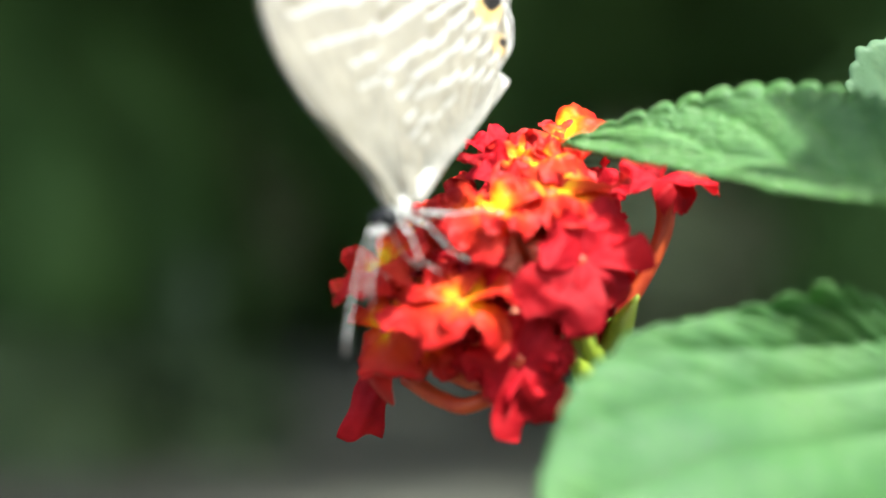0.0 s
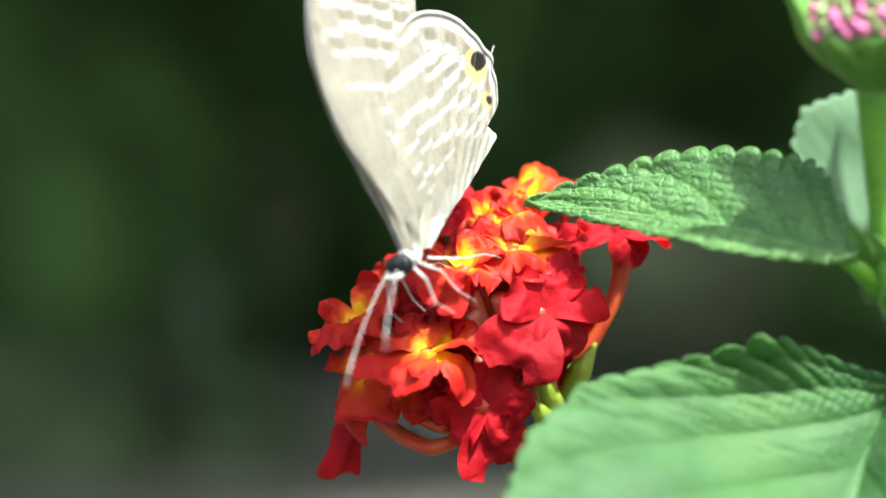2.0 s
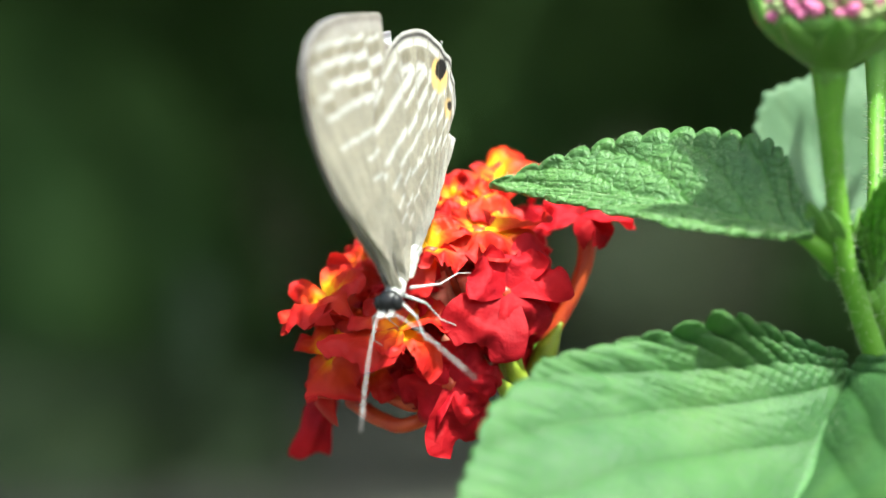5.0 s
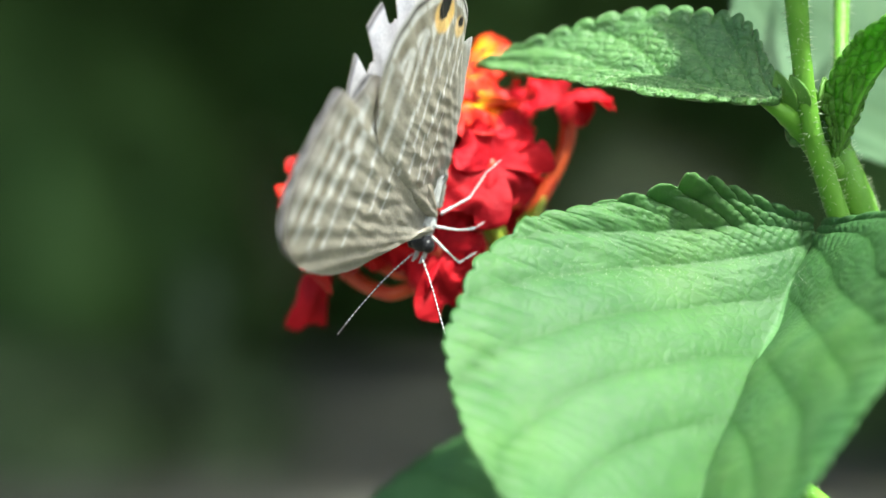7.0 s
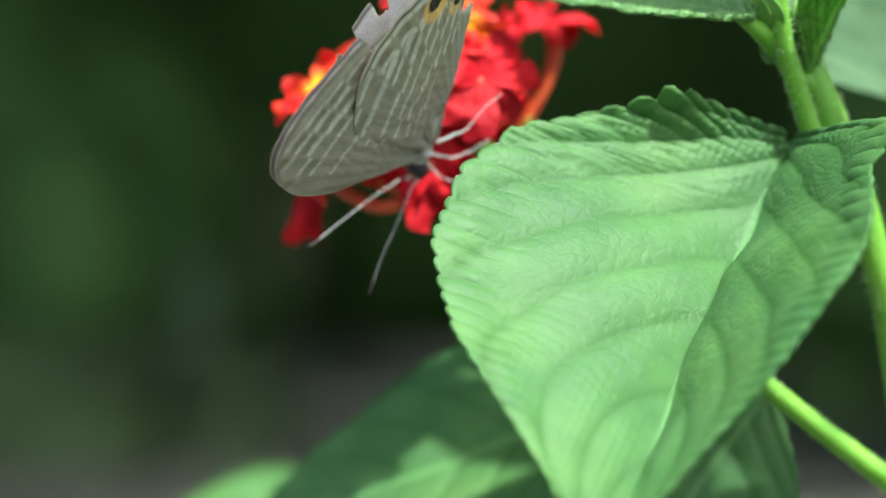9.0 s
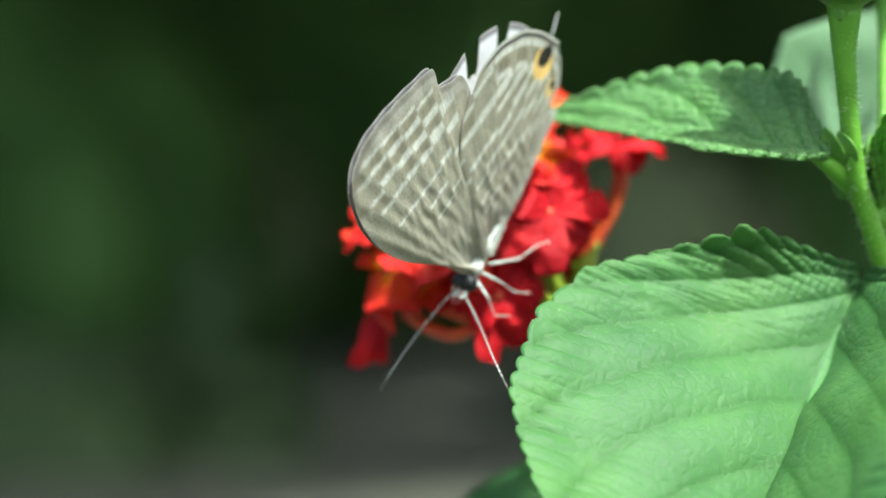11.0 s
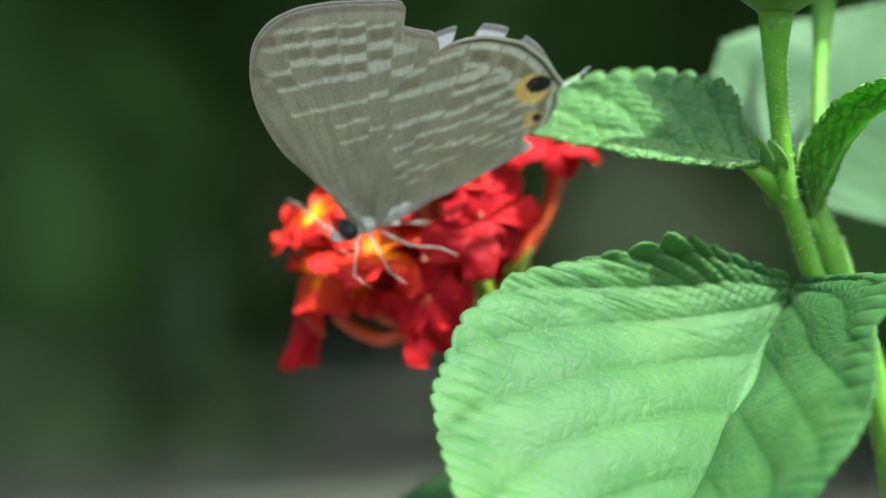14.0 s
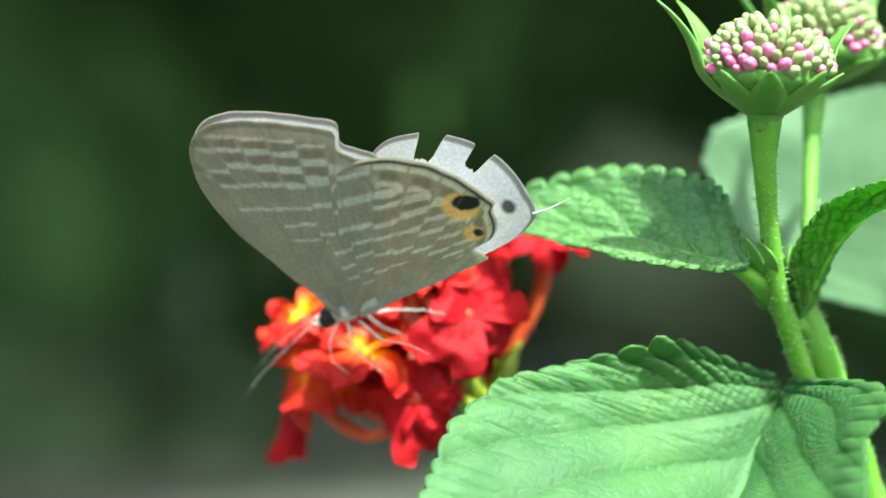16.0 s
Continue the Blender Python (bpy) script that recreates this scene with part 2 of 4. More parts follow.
def petal_blush(name, stops):
    """Petal that turns from its throat colour to red at its rim."""
    m, nt, b, out = shader(name)
    co = nt.nodes.new("ShaderNodeTexCoord").outputs["Object"]
    ln = nt.nodes.new("ShaderNodeVectorMath")
    ln.operation = "LENGTH"
    nt.links.new(co, ln.inputs[0])
    n1 = node(nt, "ShaderNodeTexNoise", Scale=420.0, Detail=4.0)
    nt.links.new(co, n1.inputs["Vector"])
    mul = nt.nodes.new("ShaderNodeMath")
    mul.operation = "MULTIPLY_ADD"
    mul.inputs[1].default_value, mul.inputs[2].default_value = 0.0045, -0.0018
    nt.links.new(n1.outputs[0], mul.inputs[0])
    add = nt.nodes.new("ShaderNodeMath")
    nt.links.new(ln.outputs["Value"], add.inputs[0])
    nt.links.new(mul.outputs[0], add.inputs[1])
    mp = node(nt, "ShaderNodeMapRange", From_Max=0.0038)
    b.inputs["Specular IOR Level"].default_value = 0.15
    nt.links.new(add.outputs[0], mp.inputs["Value"])
    col = ramp(nt, mp.outputs[0], stops)
    nt.links.new(col, b.inputs["Base Color"])
    b.inputs["Roughness"].default_value = 0.5
    n2 = node(nt, "ShaderNodeTexNoise", Scale=1600.0, Detail=5.0)
    nt.links.new(co, n2.inputs["Vector"])
    bp = node(nt, "ShaderNodeBump", Strength=0.35, Distance=0.0004)
    nt.links.new(n2.outputs[0], bp.inputs["Height"])
    nt.links.new(bp.outputs[0], b.inputs["Normal"])
    tr = nt.nodes.new("ShaderNodeBsdfTranslucent")
    nt.links.new(col, tr.inputs["Color"])
    mx = nt.nodes.new("ShaderNodeMixShader")
    mx.inputs[0].default_value = 0.3
    nt.links.new(b.outputs[0], mx.inputs[1])
    nt.links.new(tr.outputs[0], mx.inputs[2])
    nt.links.new(mx.outputs[0], out.inputs["Surface"])
    return m


PETAL_BLUSH = petal_blush("petal_yellow_to_red", [(0.30, (0.80, 0.42, 0.012)), (0.43, (0.70, 0.16, 0.008)), (0.60, (0.54, 0.045, 0.010)), (1.0, (0.40, 0.011, 0.010))])
PETAL_WARM = petal_blush("petal_orange_red", [(0.15, (0.78, 0.26, 0.010)), (0.38, (0.56, 0.062, 0.010)), (0.65, (0.46, 0.022, 0.010)), (1.0, (0.38, 0.010, 0.010))])


def wing_scales(name, tint):
    """Wing surface coloured by its scale pattern, thin enough to let light through."""
    m, nt, b, out = shader(name)
    at = nt.nodes.new("ShaderNodeAttribute")
    at.attribute_name = "scales"
    co = nt.nodes.new("ShaderNodeTexCoord").outputs["Object"]
    n1 = node(nt, "ShaderNodeTexNoise", Scale=4000.0, Detail=4.0)
    nt.links.new(co, n1.inputs["Vector"])
    grain = ramp(nt, n1.outputs[0], [(0.3, (0.82, 0.82, 0.82)), (0.7, (1.1, 1.1, 1.1))])
    col = mixed(nt, 1.0, mixed(nt, 1.0, at.outputs["Color"], grain, "MULTIPLY"), tint, "MULTIPLY")
    nt.links.new(col, b.inputs["Base Color"])
    b.inputs["Roughness"].default_value = 0.6
    b.inputs["Specular IOR Level"].default_value = 0.2
    bp = node(nt, "ShaderNodeBump", Strength=0.3, Distance=0.0001)
    nt.links.new(n1.outputs[0], bp.inputs["Height"])
    nt.links.new(bp.outputs[0], b.inputs["Normal"])
    tr = nt.nodes.new("ShaderNodeBsdfTranslucent")
    nt.links.new(mixed(nt, 1.0, col, (1.3, 1.06, 0.55), "MULTIPLY"), tr.inputs["Color"])
    mx = nt.nodes.new("ShaderNodeMixShader")
    mx.inputs[0].default_value = 0.22
    nt.links.new(b.outputs[0], mx.inputs[1])
    nt.links.new(tr.outputs[0], mx.inputs[2])
    sheen = node(nt, "ShaderNodeBsdfAnisotropic", Roughness=0.72)
    nt.links.new(ramp(nt, at.outputs["Color"], [(0.03, (0.08, 0.08, 0.08)), (0.12, (1.0, 0.96, 0.98))]), sheen.inputs["Color"])
    nt.links.new(bp.outputs[0], sheen.inputs["Normal"])
    top = nt.nodes.new("ShaderNodeMixShader")
    top.inputs[0].default_value = 0.065
    nt.links.new(mx.outputs[0], top.inputs[1])
    nt.links.new(sheen.outputs[0], top.inputs[2])
    nt.links.new(top.outputs[0], out.inputs["Surface"])
    return m


def ringed():
    """Antenna: pale and dark rings, with a dark club."""
    m, nt, b, out = shader("ringed_antenna")
    co = nt.nodes.new("ShaderNodeTexCoord").outputs["Object"]
    sep = nt.nodes.new("ShaderNodeSeparateXYZ")
    nt.links.new(co, sep.inputs[0])
    mul = nt.nodes.new("ShaderNodeMath")
    mul.operation = "MULTIPLY"
    mul.inputs[1].default_value = 15000.0
    nt.links.new(sep.outputs[0], mul.inputs[0])
    sn = nt.nodes.new("ShaderNodeMath")
    sn.operation = "SINE"
    nt.links.new(mul.outputs[0], sn.inputs[0])
    rings = ramp(nt, sn.outputs[0], [(0.35, (0.32, 0.31, 0.30)), (0.6, (0.04, 0.036, 0.032))])
    mp = node(nt, "ShaderNodeMapRange", From_Min=-0.0083, From_Max=-0.0087)
    nt.links.new(sep.outputs[0], mp.inputs["Value"])
    nt.links.new(mixed(nt, mp.outputs[0], rings, (0.03, 0.025, 0.022)), b.inputs["Base Color"])
    b.inputs["Roughness"].default_value = 0.6
    return m


RINGED = ringed()
WING = wing_scales("wing_scales", (1, 1, 1))


# ---- ground and far foliage ----
def ground():
    n = 60
    verts, faces = [], []
    for i in range(n + 1):
        for j in range(n + 1):
            x, y = (i / n - 0.5) * 2, (j / n - 0.5) * 2
            x, y = 60 * x * abs(x), 60 * y * abs(y)
            verts.append((x, y, 0.03 * noise.noise(Vector((x * 0.8, y * 0.8, 0)))))
    for i in range(n):
        for j in range(n):
            a = i * (n + 1) + j
            faces.append((a, a + n + 1, a + n + 2, a + 1))
    tagged(new("ground", mesh_of("ground", verts, faces, [SOIL])), "bare grey garden soil beneath the shrubs", "ground", kind="structure")


def foliage(name, boxes, leaf, count, material, label, category, seed, core=0.8):
    """A mass of separate leaves in uneven lobes."""
    rnd = random.Random(seed)
    verts, faces = [], []
    total = sum(b[3] * b[4] * b[5] for b in boxes)
    for bx, by, bz, rx, ry, rz in boxes:
        cv, cf = ball(rx * core, ry * core, rz * core, 10, 16, (0, 0, 0), 0.25)
        faces += [tuple(len(verts) + k for k in face) for face in cf]
        verts += [Vector((v.x + bx, v.y + by, max(0.0, v.z + bz))) for v in cv]
        for _ in range(int(count * rx * ry * rz / total)):
            d = Vector((rnd.gauss(0, 1), rnd.gauss(0, 1), rnd.gauss(0, 1))).normalized()
            k = rnd.uniform(0.35, 1.0) ** 0.5 * (1 + 0.3 * noise.noise(d * 2.3 + Vector((bx, by, bz))))
            c = Vector((bx + d.x * rx * k, by + d.y * ry * k, max(0.02, bz + d.z * rz * k)))
            f = (d + Vector((rnd.uniform(-1, 1), rnd.uniform(-1, 1), rnd.uniform(-0.5, 1)))).normalized()
            q = aim(c, f, rnd.uniform(0, 6.3))
            s = leaf * rnd.uniform(0.6, 1.3)
            o = len(verts)
            for u, v, w in ((0, -1, 0), (0.42, -0.35, 0.12), (0.36, 0.3, 0.12), (0, 1, -0.1), (-0.36, 0.3, 0.12), (-0.42, -0.35, 0.12), (0, -0.3, 0), (0, 0.35, 0)):
                verts.append(q @ Vector((u * s, v * s, w * s)))
            faces += [(o, o + 1, o + 6), (o + 1, o + 2, o + 7, o + 6), (o + 2, o + 3, o + 7), (o, o + 6, o + 5), (o + 6, o + 7, o + 4, o + 5), (o + 7, o + 3, o + 4)]
    return tagged(new(name, mesh_of(name, verts, faces, [material])), label, category, kind="stuff")


ground()
foliage("hedge", [(x * 1.5, 8.5 + (x * 0.7) % 1.1, 1.4, 1.3, 0.9, 2.4) for x in range(-7, 8)], 0.11, 16000, FOLIAGE, "dark green leafy hedge standing behind the flower bed", "hedge", 3)
# Crown and trunks stand out of view, added to darken the background.
SHADE_CROWN = foliage("shading_crown", [(x * 2.0, 1.9 + 1.8 * k, 3.6 + 0.4 * ((x + k) % 2), 1.5, 1.4, 0.8) for x in range(-5, 8) for k in range(6)], 0.16, 16000, FOLIAGE, "unseen tree crown added overhead to shade the hedge", "tree crown", 4)
for x_, y_ in ((-8, 3.9), (-4, 7.4), (-9, 9.2), (4.4, 4.1), (8.6, 6.0), (5.2, 9.4), (12.3, 3.4)):
    lean_ = 0.25 * math.sin(x_ * 3.1)
    v_, f_ = tube([Vector((x_, y_, -0.1)), Vector((x_ + 0.02, y_, 0.5)), Vector((x_ + lean_ * 0.5, y_ + 0.1, 1.8)), Vector((x_ + lean_, y_ + 0.2, 3.6))], [0.26, 0.19, 0.15, 0.10], 24, 12, 0.12)
    part("trunk", mesh_of("trunk", v_, f_, [BARK]), SHADE_CROWN, "unseen grey-brown trunk added to carry the shading crown")
foliage("shrub", [(-0.95, 5.0, 0.30, 0.22, 0.2, 0.5), (0.95, 3.0, 0.4, 0.45, 0.4, 0.5), (-1.6, 6.6, 0.5, 1.2, 0.5, 1.0), (2.0, 6.8, 0.5, 1.0, 0.5, 1.0)], 0.05, 6000, FOLIAGE, "dark green garden shrubs with many small leaves", "shrub", 5)
foliage("bush", [(0.62, 6.4, 0.36, 0.34, 0.3, 0.36), (0.98, 6.9, 0.30, 0.3, 0.3, 0.3), (-0.75, 7.2, 0.42, 0.30, 0.3, 0.40)], 0.04, 2600, FOLIAGE_OLIVE, "low olive green bush with grey-green leaves", "bush", 11)
foliage("weeds", [(-0.80, 3.9, 0.05, 0.34, 0.4, 0.17), (-0.44, 4.3, 0.03, 0.16, 0.25, 0.12), (-0.56, 4.6, 0.16, 0.07, 0.08, 0.24), (-0.64, 3.2, 0.02, 0.24, 0.3, 0.10), (-0.36, 3.4, 0.01, 0.14, 0.25, 0.05), (0.7, 4.2, 0.03, 0.5, 0.5, 0.08)], 0.03, 1500, FOLIAGE_LIGHT, "low light green weeds growing on the soil", "weeds", 7, core=0.8)


# ---- lantana plant ----
plant = tagged(new("lantana_plant"), "green lantana plant with serrated leaves growing from the soil", "plant")


def leaf(label, mid, widths, left, right, left_scale=1.0, right_scale=1.0, teeth=20, veins=9, quilt=0.35, curl=0.0, sweep=0.22, lobe=0.0, flip=1, notch=0.5, pleat=0.0, crinkle=0.0, even=1.0, puff=0.0, fine_vein=11.0, vein_tone=0.9, rib_width=0.35, hump=0.0, pitch=0.0, crowd=1.0, shoulder=None, material=None, ns=170, nw=26, name="leaf"):
    """Toothed, quilted leaf blade: midrib curve, half widths along it, and the way each half spreads. Millimetres."""
    fine = spline([Vector(p) for p in mid], 3000)
    steps = [(i / ns) ** crowd for i in range(ns + 1)]
    pts = [fine[round(s * 3000)] for s in steps]
    length = sum((a - b).length for a, b in zip(pts, pts[1:]))
    verts, faces, vein, rib = [], [], [], []
    cols = 2 * nw + 1
    rim = {-1: 0.0, 1: 0.0}
    before = None
    for i, s in enumerate(steps):
        a = round(s * 3000)
        t = (fine[min(a + 9, 3000)] - fine[max(a - 9, 0)]).normalized()
        hw = blend(widths, s)
        now = {d: pts[i] + t.orthogonal().normalized() * abs(k) * hw for d, k in ((-1, left_scale), (1, right_scale))}
        if before:
            for d in rim:
                rim[d] += (now[d] - before[d]).length
        before = now
        for j in range(-nw, nw + 1):
            w = abs(j) / nw
            beat = rim[-1 if j < 0 else 1] / pitch if pitch else teeth * s
            tooth = abs(math.sin(math.pi * beat)) ** 0.55
            spread, k = (Vector(left), left_scale) if j < 0 else (Vector(right), right_scale)
            if j > 0 and shoulder:
                spread = spread + Vector(shoulder) * math.exp(-s / 0.14)
                k *= 1 + 0.55 * math.exp(-((s - 0.07) / 0.08) ** 2)
            spread = (spread - t * spread.dot(t)).normalized()
            up = (t.cross(spread) if j < 0 else spread.cross(t)).normalized() * flip
            ph = veins * (s - sweep * w ** 1.04)
            d = abs(ph - round(ph))
            sub_ = 9 * w * hw / 6.0 + 0.5 * math.floor(ph)
            cell = abs(math.sin(math.pi * sub_)) ** 0.5
            h = quilt * (min(1, d * 3.0) ** 0.7) * (0.6 + 0.4 * cell) * min(1, w * 6) * (1 + pleat * (cell - 0.5) * 2.0 * math.exp(-s / 0.16)) * (1 - 0.35 * w)
            if (j < 0) != (left_scale < 0):
                h *= even
            else:
                h += crinkle * w * w * (noise.noise(Vector((s * 30, w * 4, 7))) + 0.6 * noise.noise(Vector((s * 75, w * 9, 2)))) * math.exp(-((s - 0.16) / 0.13) ** 2)
                h += hump * w ** 2.6 * math.exp(-((s - 0.06) / 0.036) ** 2) * (0.62 + 0.5 * tooth + 0.25 * noise.noise(Vector((s * 60, w * 5, 3))))
                h -= 0.13 * hump * (1 - tooth) * w ** 1.5 * math.exp(-((s - 0.065) / 0.06) ** 2)
            h += puff * tooth * math.exp(-((w - 0.88) / 0.1) ** 2)
            wave = 0.4 * noise.noise(Vector((s * 5, w * 2 + (3 if j < 0 else 0), length))) * hw * 0.12
            out = k * (hw * w - min(notch * (1 + 0.35 * hump * math.exp(-((s - 0.055) / 0.035) ** 2)), 0.25 * hw) * (1 - tooth) * w ** 3)
            p = pts[i] + spread * out + up * (h + wave - curl * hw * w * w) + t * (0.10 * hw * w * w - lobe * w ** 1.3 * math.exp(-s / 0.12))
            verts.append(p * 0.001)
            vein.append(vein_tone * max(0.0, 1 - d * fine_vein) ** 1.3)
            rib.append(0.8 * max(0.0, 1 - w * hw / rib_width))
    for i in range(ns):
        for j in range(cols - 1):
            a = i * cols + j
            faces.append((a, a + cols, a + cols + 1, a + 1))
    me = mesh_of("leaf", verts, faces, [material or LEAF])
    me.attributes.new("vein", "FLOAT", "POINT").data.foreach_set("value", [min(1, v) for v in vein])
    me.attributes.new("rib", "FLOAT", "POINT").data.foreach_set("value", rib)
    ob = part(name, me, plant, label)
    ob.location = (0, 0, EYE)
    sol = ob.modifiers.new("thickness", "SOLIDIFY")
    sol.thickness, sol.offset = 0.00022, 0
    return ob


def stalk(name, points, radii, label="", material=None, parent=None, n=40, seg=12):
    v, f = tube([vec(p) for p in points], [r * 0.001 for r in radii], n, seg, 0.05)
    ob = part(name, mesh_of(name, v, f, [material or STEM]), parent or plant, label)
    ob.location = (0, 0, EYE)
    return ob


OVATE = [(0, 0.3), (0.05, 1.8), (0.15, 4.2), (0.28, 6.4), (0.45, 7.0), (0.6, 6.3), (0.8, 4.0), (0.93, 1.8), (1, 0.05)]
TAPER = [(0, 0.7), (0.03, 1.8), (0.08, 3.0), (0.15, 4.3), (0.25, 5.8), (0.36, 6.8), (0.48, 7.0), (0.62, 6.3), (0.8, 4.0), (0.93, 1.8), (1, 0.05)]
LEAF_A = leaf("serrated green leaf half folded along its midrib", [(23.9, -7.3, 7.3), (20, -6, 8.3), (12, 0, 10.3), (2.6, 6.3, 11.2)], TAPER, (0.1, 0.55, 0.85), (-0.05, -0.9, -0.45), 0.96, 0.5, teeth=18, veins=6, quilt=0.34, notch=0.8, sweep=0.3, puff=0.35, flip=-1, nw=44, ns=220)
BROAD = [(0, 1.0), (0.015, 3.2), (0.035, 7.6), (0.06, 10.8), (0.13, 15.5), (0.24, 20.4), (0.38, 22.3), (0.54, 21.5), (0.7, 16.5), (0.87, 6.4), (0.96, 1.6), (1, 0.05)]
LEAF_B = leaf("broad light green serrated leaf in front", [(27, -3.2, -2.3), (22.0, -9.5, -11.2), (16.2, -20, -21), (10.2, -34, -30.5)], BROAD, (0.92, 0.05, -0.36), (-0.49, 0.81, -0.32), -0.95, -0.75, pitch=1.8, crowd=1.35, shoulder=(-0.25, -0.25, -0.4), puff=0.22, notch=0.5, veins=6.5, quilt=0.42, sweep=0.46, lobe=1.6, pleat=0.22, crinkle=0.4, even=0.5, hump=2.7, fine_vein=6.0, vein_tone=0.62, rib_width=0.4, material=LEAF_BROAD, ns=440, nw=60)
ROUND = [(0, 0.3), (0.1, 6.5), (0.2, 10.8), (0.3, 11.9), (0.45, 9.9), (0.6, 7.2), (0.8, 4.2), (1, 0.05)]
leaf("pale green leaf seen from its underside", [(29.4, 14.5, 6), (33.2, 16.5, 11), (39.4, 18, 17), (47.4, 19, 23)], ROUND, (-0.62, 0.1, 0.78), (0.62, 0.1, -0.78), teeth=22, veins=8, quilt=0.07, material=LEAF_BACK, ns=120, nw=18)
FOLDED = [(0, 0.6), (0.06, 1.0), (0.12, 2.4), (0.2, 4.4), (0.32, 5.2), (0.5, 5.6), (0.7, 5.0), (0.86, 3.0), (1, 0.05)]
leaf("folded green leaf rising from the stem joint", [(28.5, -3.5, 3.4), (29.4, -5.0, 6.4), (30.6, -7.0, 9.2), (32.6, -9.5, 11.4), (36.5, -13.0, 12.8), (42, -17, 12.5)], FOLDED, (-0.72, -0.2, 0.62), (0.3, 0.65, 0.7), 0.55, 0.55, pitch=0.9, veins=9, quilt=0.3, puff=0.3, curl=-0.1, sweep=0.4, vein_tone=0.5, material=LEAF_LIT_THROUGH, ns=240, nw=30)
# These two lower leaves take the duller broad-leaf green in place of shade.
leaf("green leaf below the flower, dulled in place of shade", [(18, 10, -21), (3, 12, -27), (-17, 15, -35)], [(a, b * 1.75) for a, b in OVATE], (0.1, 0.65, 0.75), (-0.1, -0.8, -0.6), teeth=22, veins=8, quilt=0.35, flip=-1, material=LEAF_BROAD, ns=120, nw=18)
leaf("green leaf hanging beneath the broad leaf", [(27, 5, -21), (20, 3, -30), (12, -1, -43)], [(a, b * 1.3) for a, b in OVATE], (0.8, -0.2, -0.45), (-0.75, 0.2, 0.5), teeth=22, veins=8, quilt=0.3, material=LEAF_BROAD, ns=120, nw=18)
leaf("light green leaf low behind the flower", [(-8, 55, -40), (-22, 60, -44), (-42, 70, -50)], [(a, b * 1.9) for a, b in OVATE], (0.1, 0.65, 0.75), (-0.1, -0.8, -0.6), teeth=22, veins=8, quilt=0.35, flip=-1, ns=100, nw=14)
for base_, tip_, up_ in (((25.0, -5.6, 6.2), (23.7, -7.2, 9.6), (0.5, -0.6, 0.2)), ((25.8, -6.0, 6.4), (24.7, -7.4, 9.3), (0.7, -0.5, 0.1)), ((27.6, -4.6, 6.4), (27.3, -6.2, 9.2), (-0.6, -0.7, 0.2)), ((28.2, -4.2, 6.6), (28.5, -5.4, 9.8), (-0.6, -0.5, 0.3)), ((26.8, -4.5, 6.4), (26.0, -5.2, 9.0), (0.6, -0.6, 0.1))):
    leaf("tiny young leaf in the stem joint", [base_, (Vector(base_) + Vector(tip_)) / 2 + Vector((0, -0.5, 0)), tip_], [(a, b * 0.13) for a, b in OVATE], up_, (-up_[0], -up_[1] * 0.3, up_[2]), teeth=8, veins=5, quilt=0.03, notch=0.03, material=BRACT, ns=60, nw=8)
for place_ in ((25.6, -4.4, 5.6), (28.0, -4.0, 6.0)):
    v_, f_ = ball(0.0009, 0.0009, 0.0013, 12, 16, vec(place_), 0.12)
    part("axil_knob", mesh_of("axil_knob", v_, f_, [LEAF]), plant, "small rounded green knob in the leaf axil").location = (0, 0, EYE)
STEM_LINE = [(28.2, -2.8, 5.6), (29.0, -2.5, 3.6), (30.3, -2.0, 0.6), (32.2, -1, -4), (34, 0, -9), (36, 1, -16), (38.5, 4, -35), (41, 8, -90), (43, 10, -200), (44, 12, -352)]
FRONT_STALK = [(31.2, -0.8, -6), (29.4, -3.0, -2.2), (27.7, -4.5, 2.0), (26.3, -6.0, 6.0), (25.4, -7.5, 11.0), (24.9, -8.7, 15.0), (24.8, -9.4, 18.2)]
BACK_STALK = [(29.2, -1.5, 4.6), (29.5, -0.5, 8.5), (29.9, 1.0, 12.5), (30.3, 2.5, 16.8), (30.8, 4.0, 21.4)]
stalk("stem", STEM_LINE, [0.95, 1.25, 1.35, 1.3, 1.3, 1.3, 1.4, 1.7, 2.2, 2.6], "green hairy main stem", n=80)
stalk("peduncle", FRONT_STALK, [0.85, 0.85, 0.82, 0.74, 0.72, 0.85, 1.25])
stalk("petiole", [(32.0, -1, -3.5), (31.6, 5, 0.5), (30.4, 11, 4), (29.6, 15, 6.4)], [0.6, 0.45, 0.42, 0.4])
stalk("peduncle", BACK_STALK, [0.6, 0.55, 0.55, 0.62, 1.0])
stalk("peduncle", [(34, 0, -10), (26, 5, -10), (16, 9, -8), (8, 11.5, -4), (5.5, 11, -1)], [0.8, 0.7, 0.65, 0.65, 0.9])
stalk("petiole", [(29.2, -2.6, 2.6), (27.8, -3.3, 3.6), (26.4, -4.4, 5.0), (24.7, -6.0, 6.5), (22.8, -7.0, 7.5)], [0.95, 0.92, 0.86, 0.8, 0.35])
stalk("petiole", [(31.5, -1.5, -5), (29, -2.6, -3.6), (27, -3.2, -2.3)], [0.9, 0.7, 0.55])
stalk("branch", [(19.5, -3.5, -15.2), (28, -1, -22.2), (37, 1, -29), (48, 5, -37)], [0.6, 0.85, 0.95, 1.1])

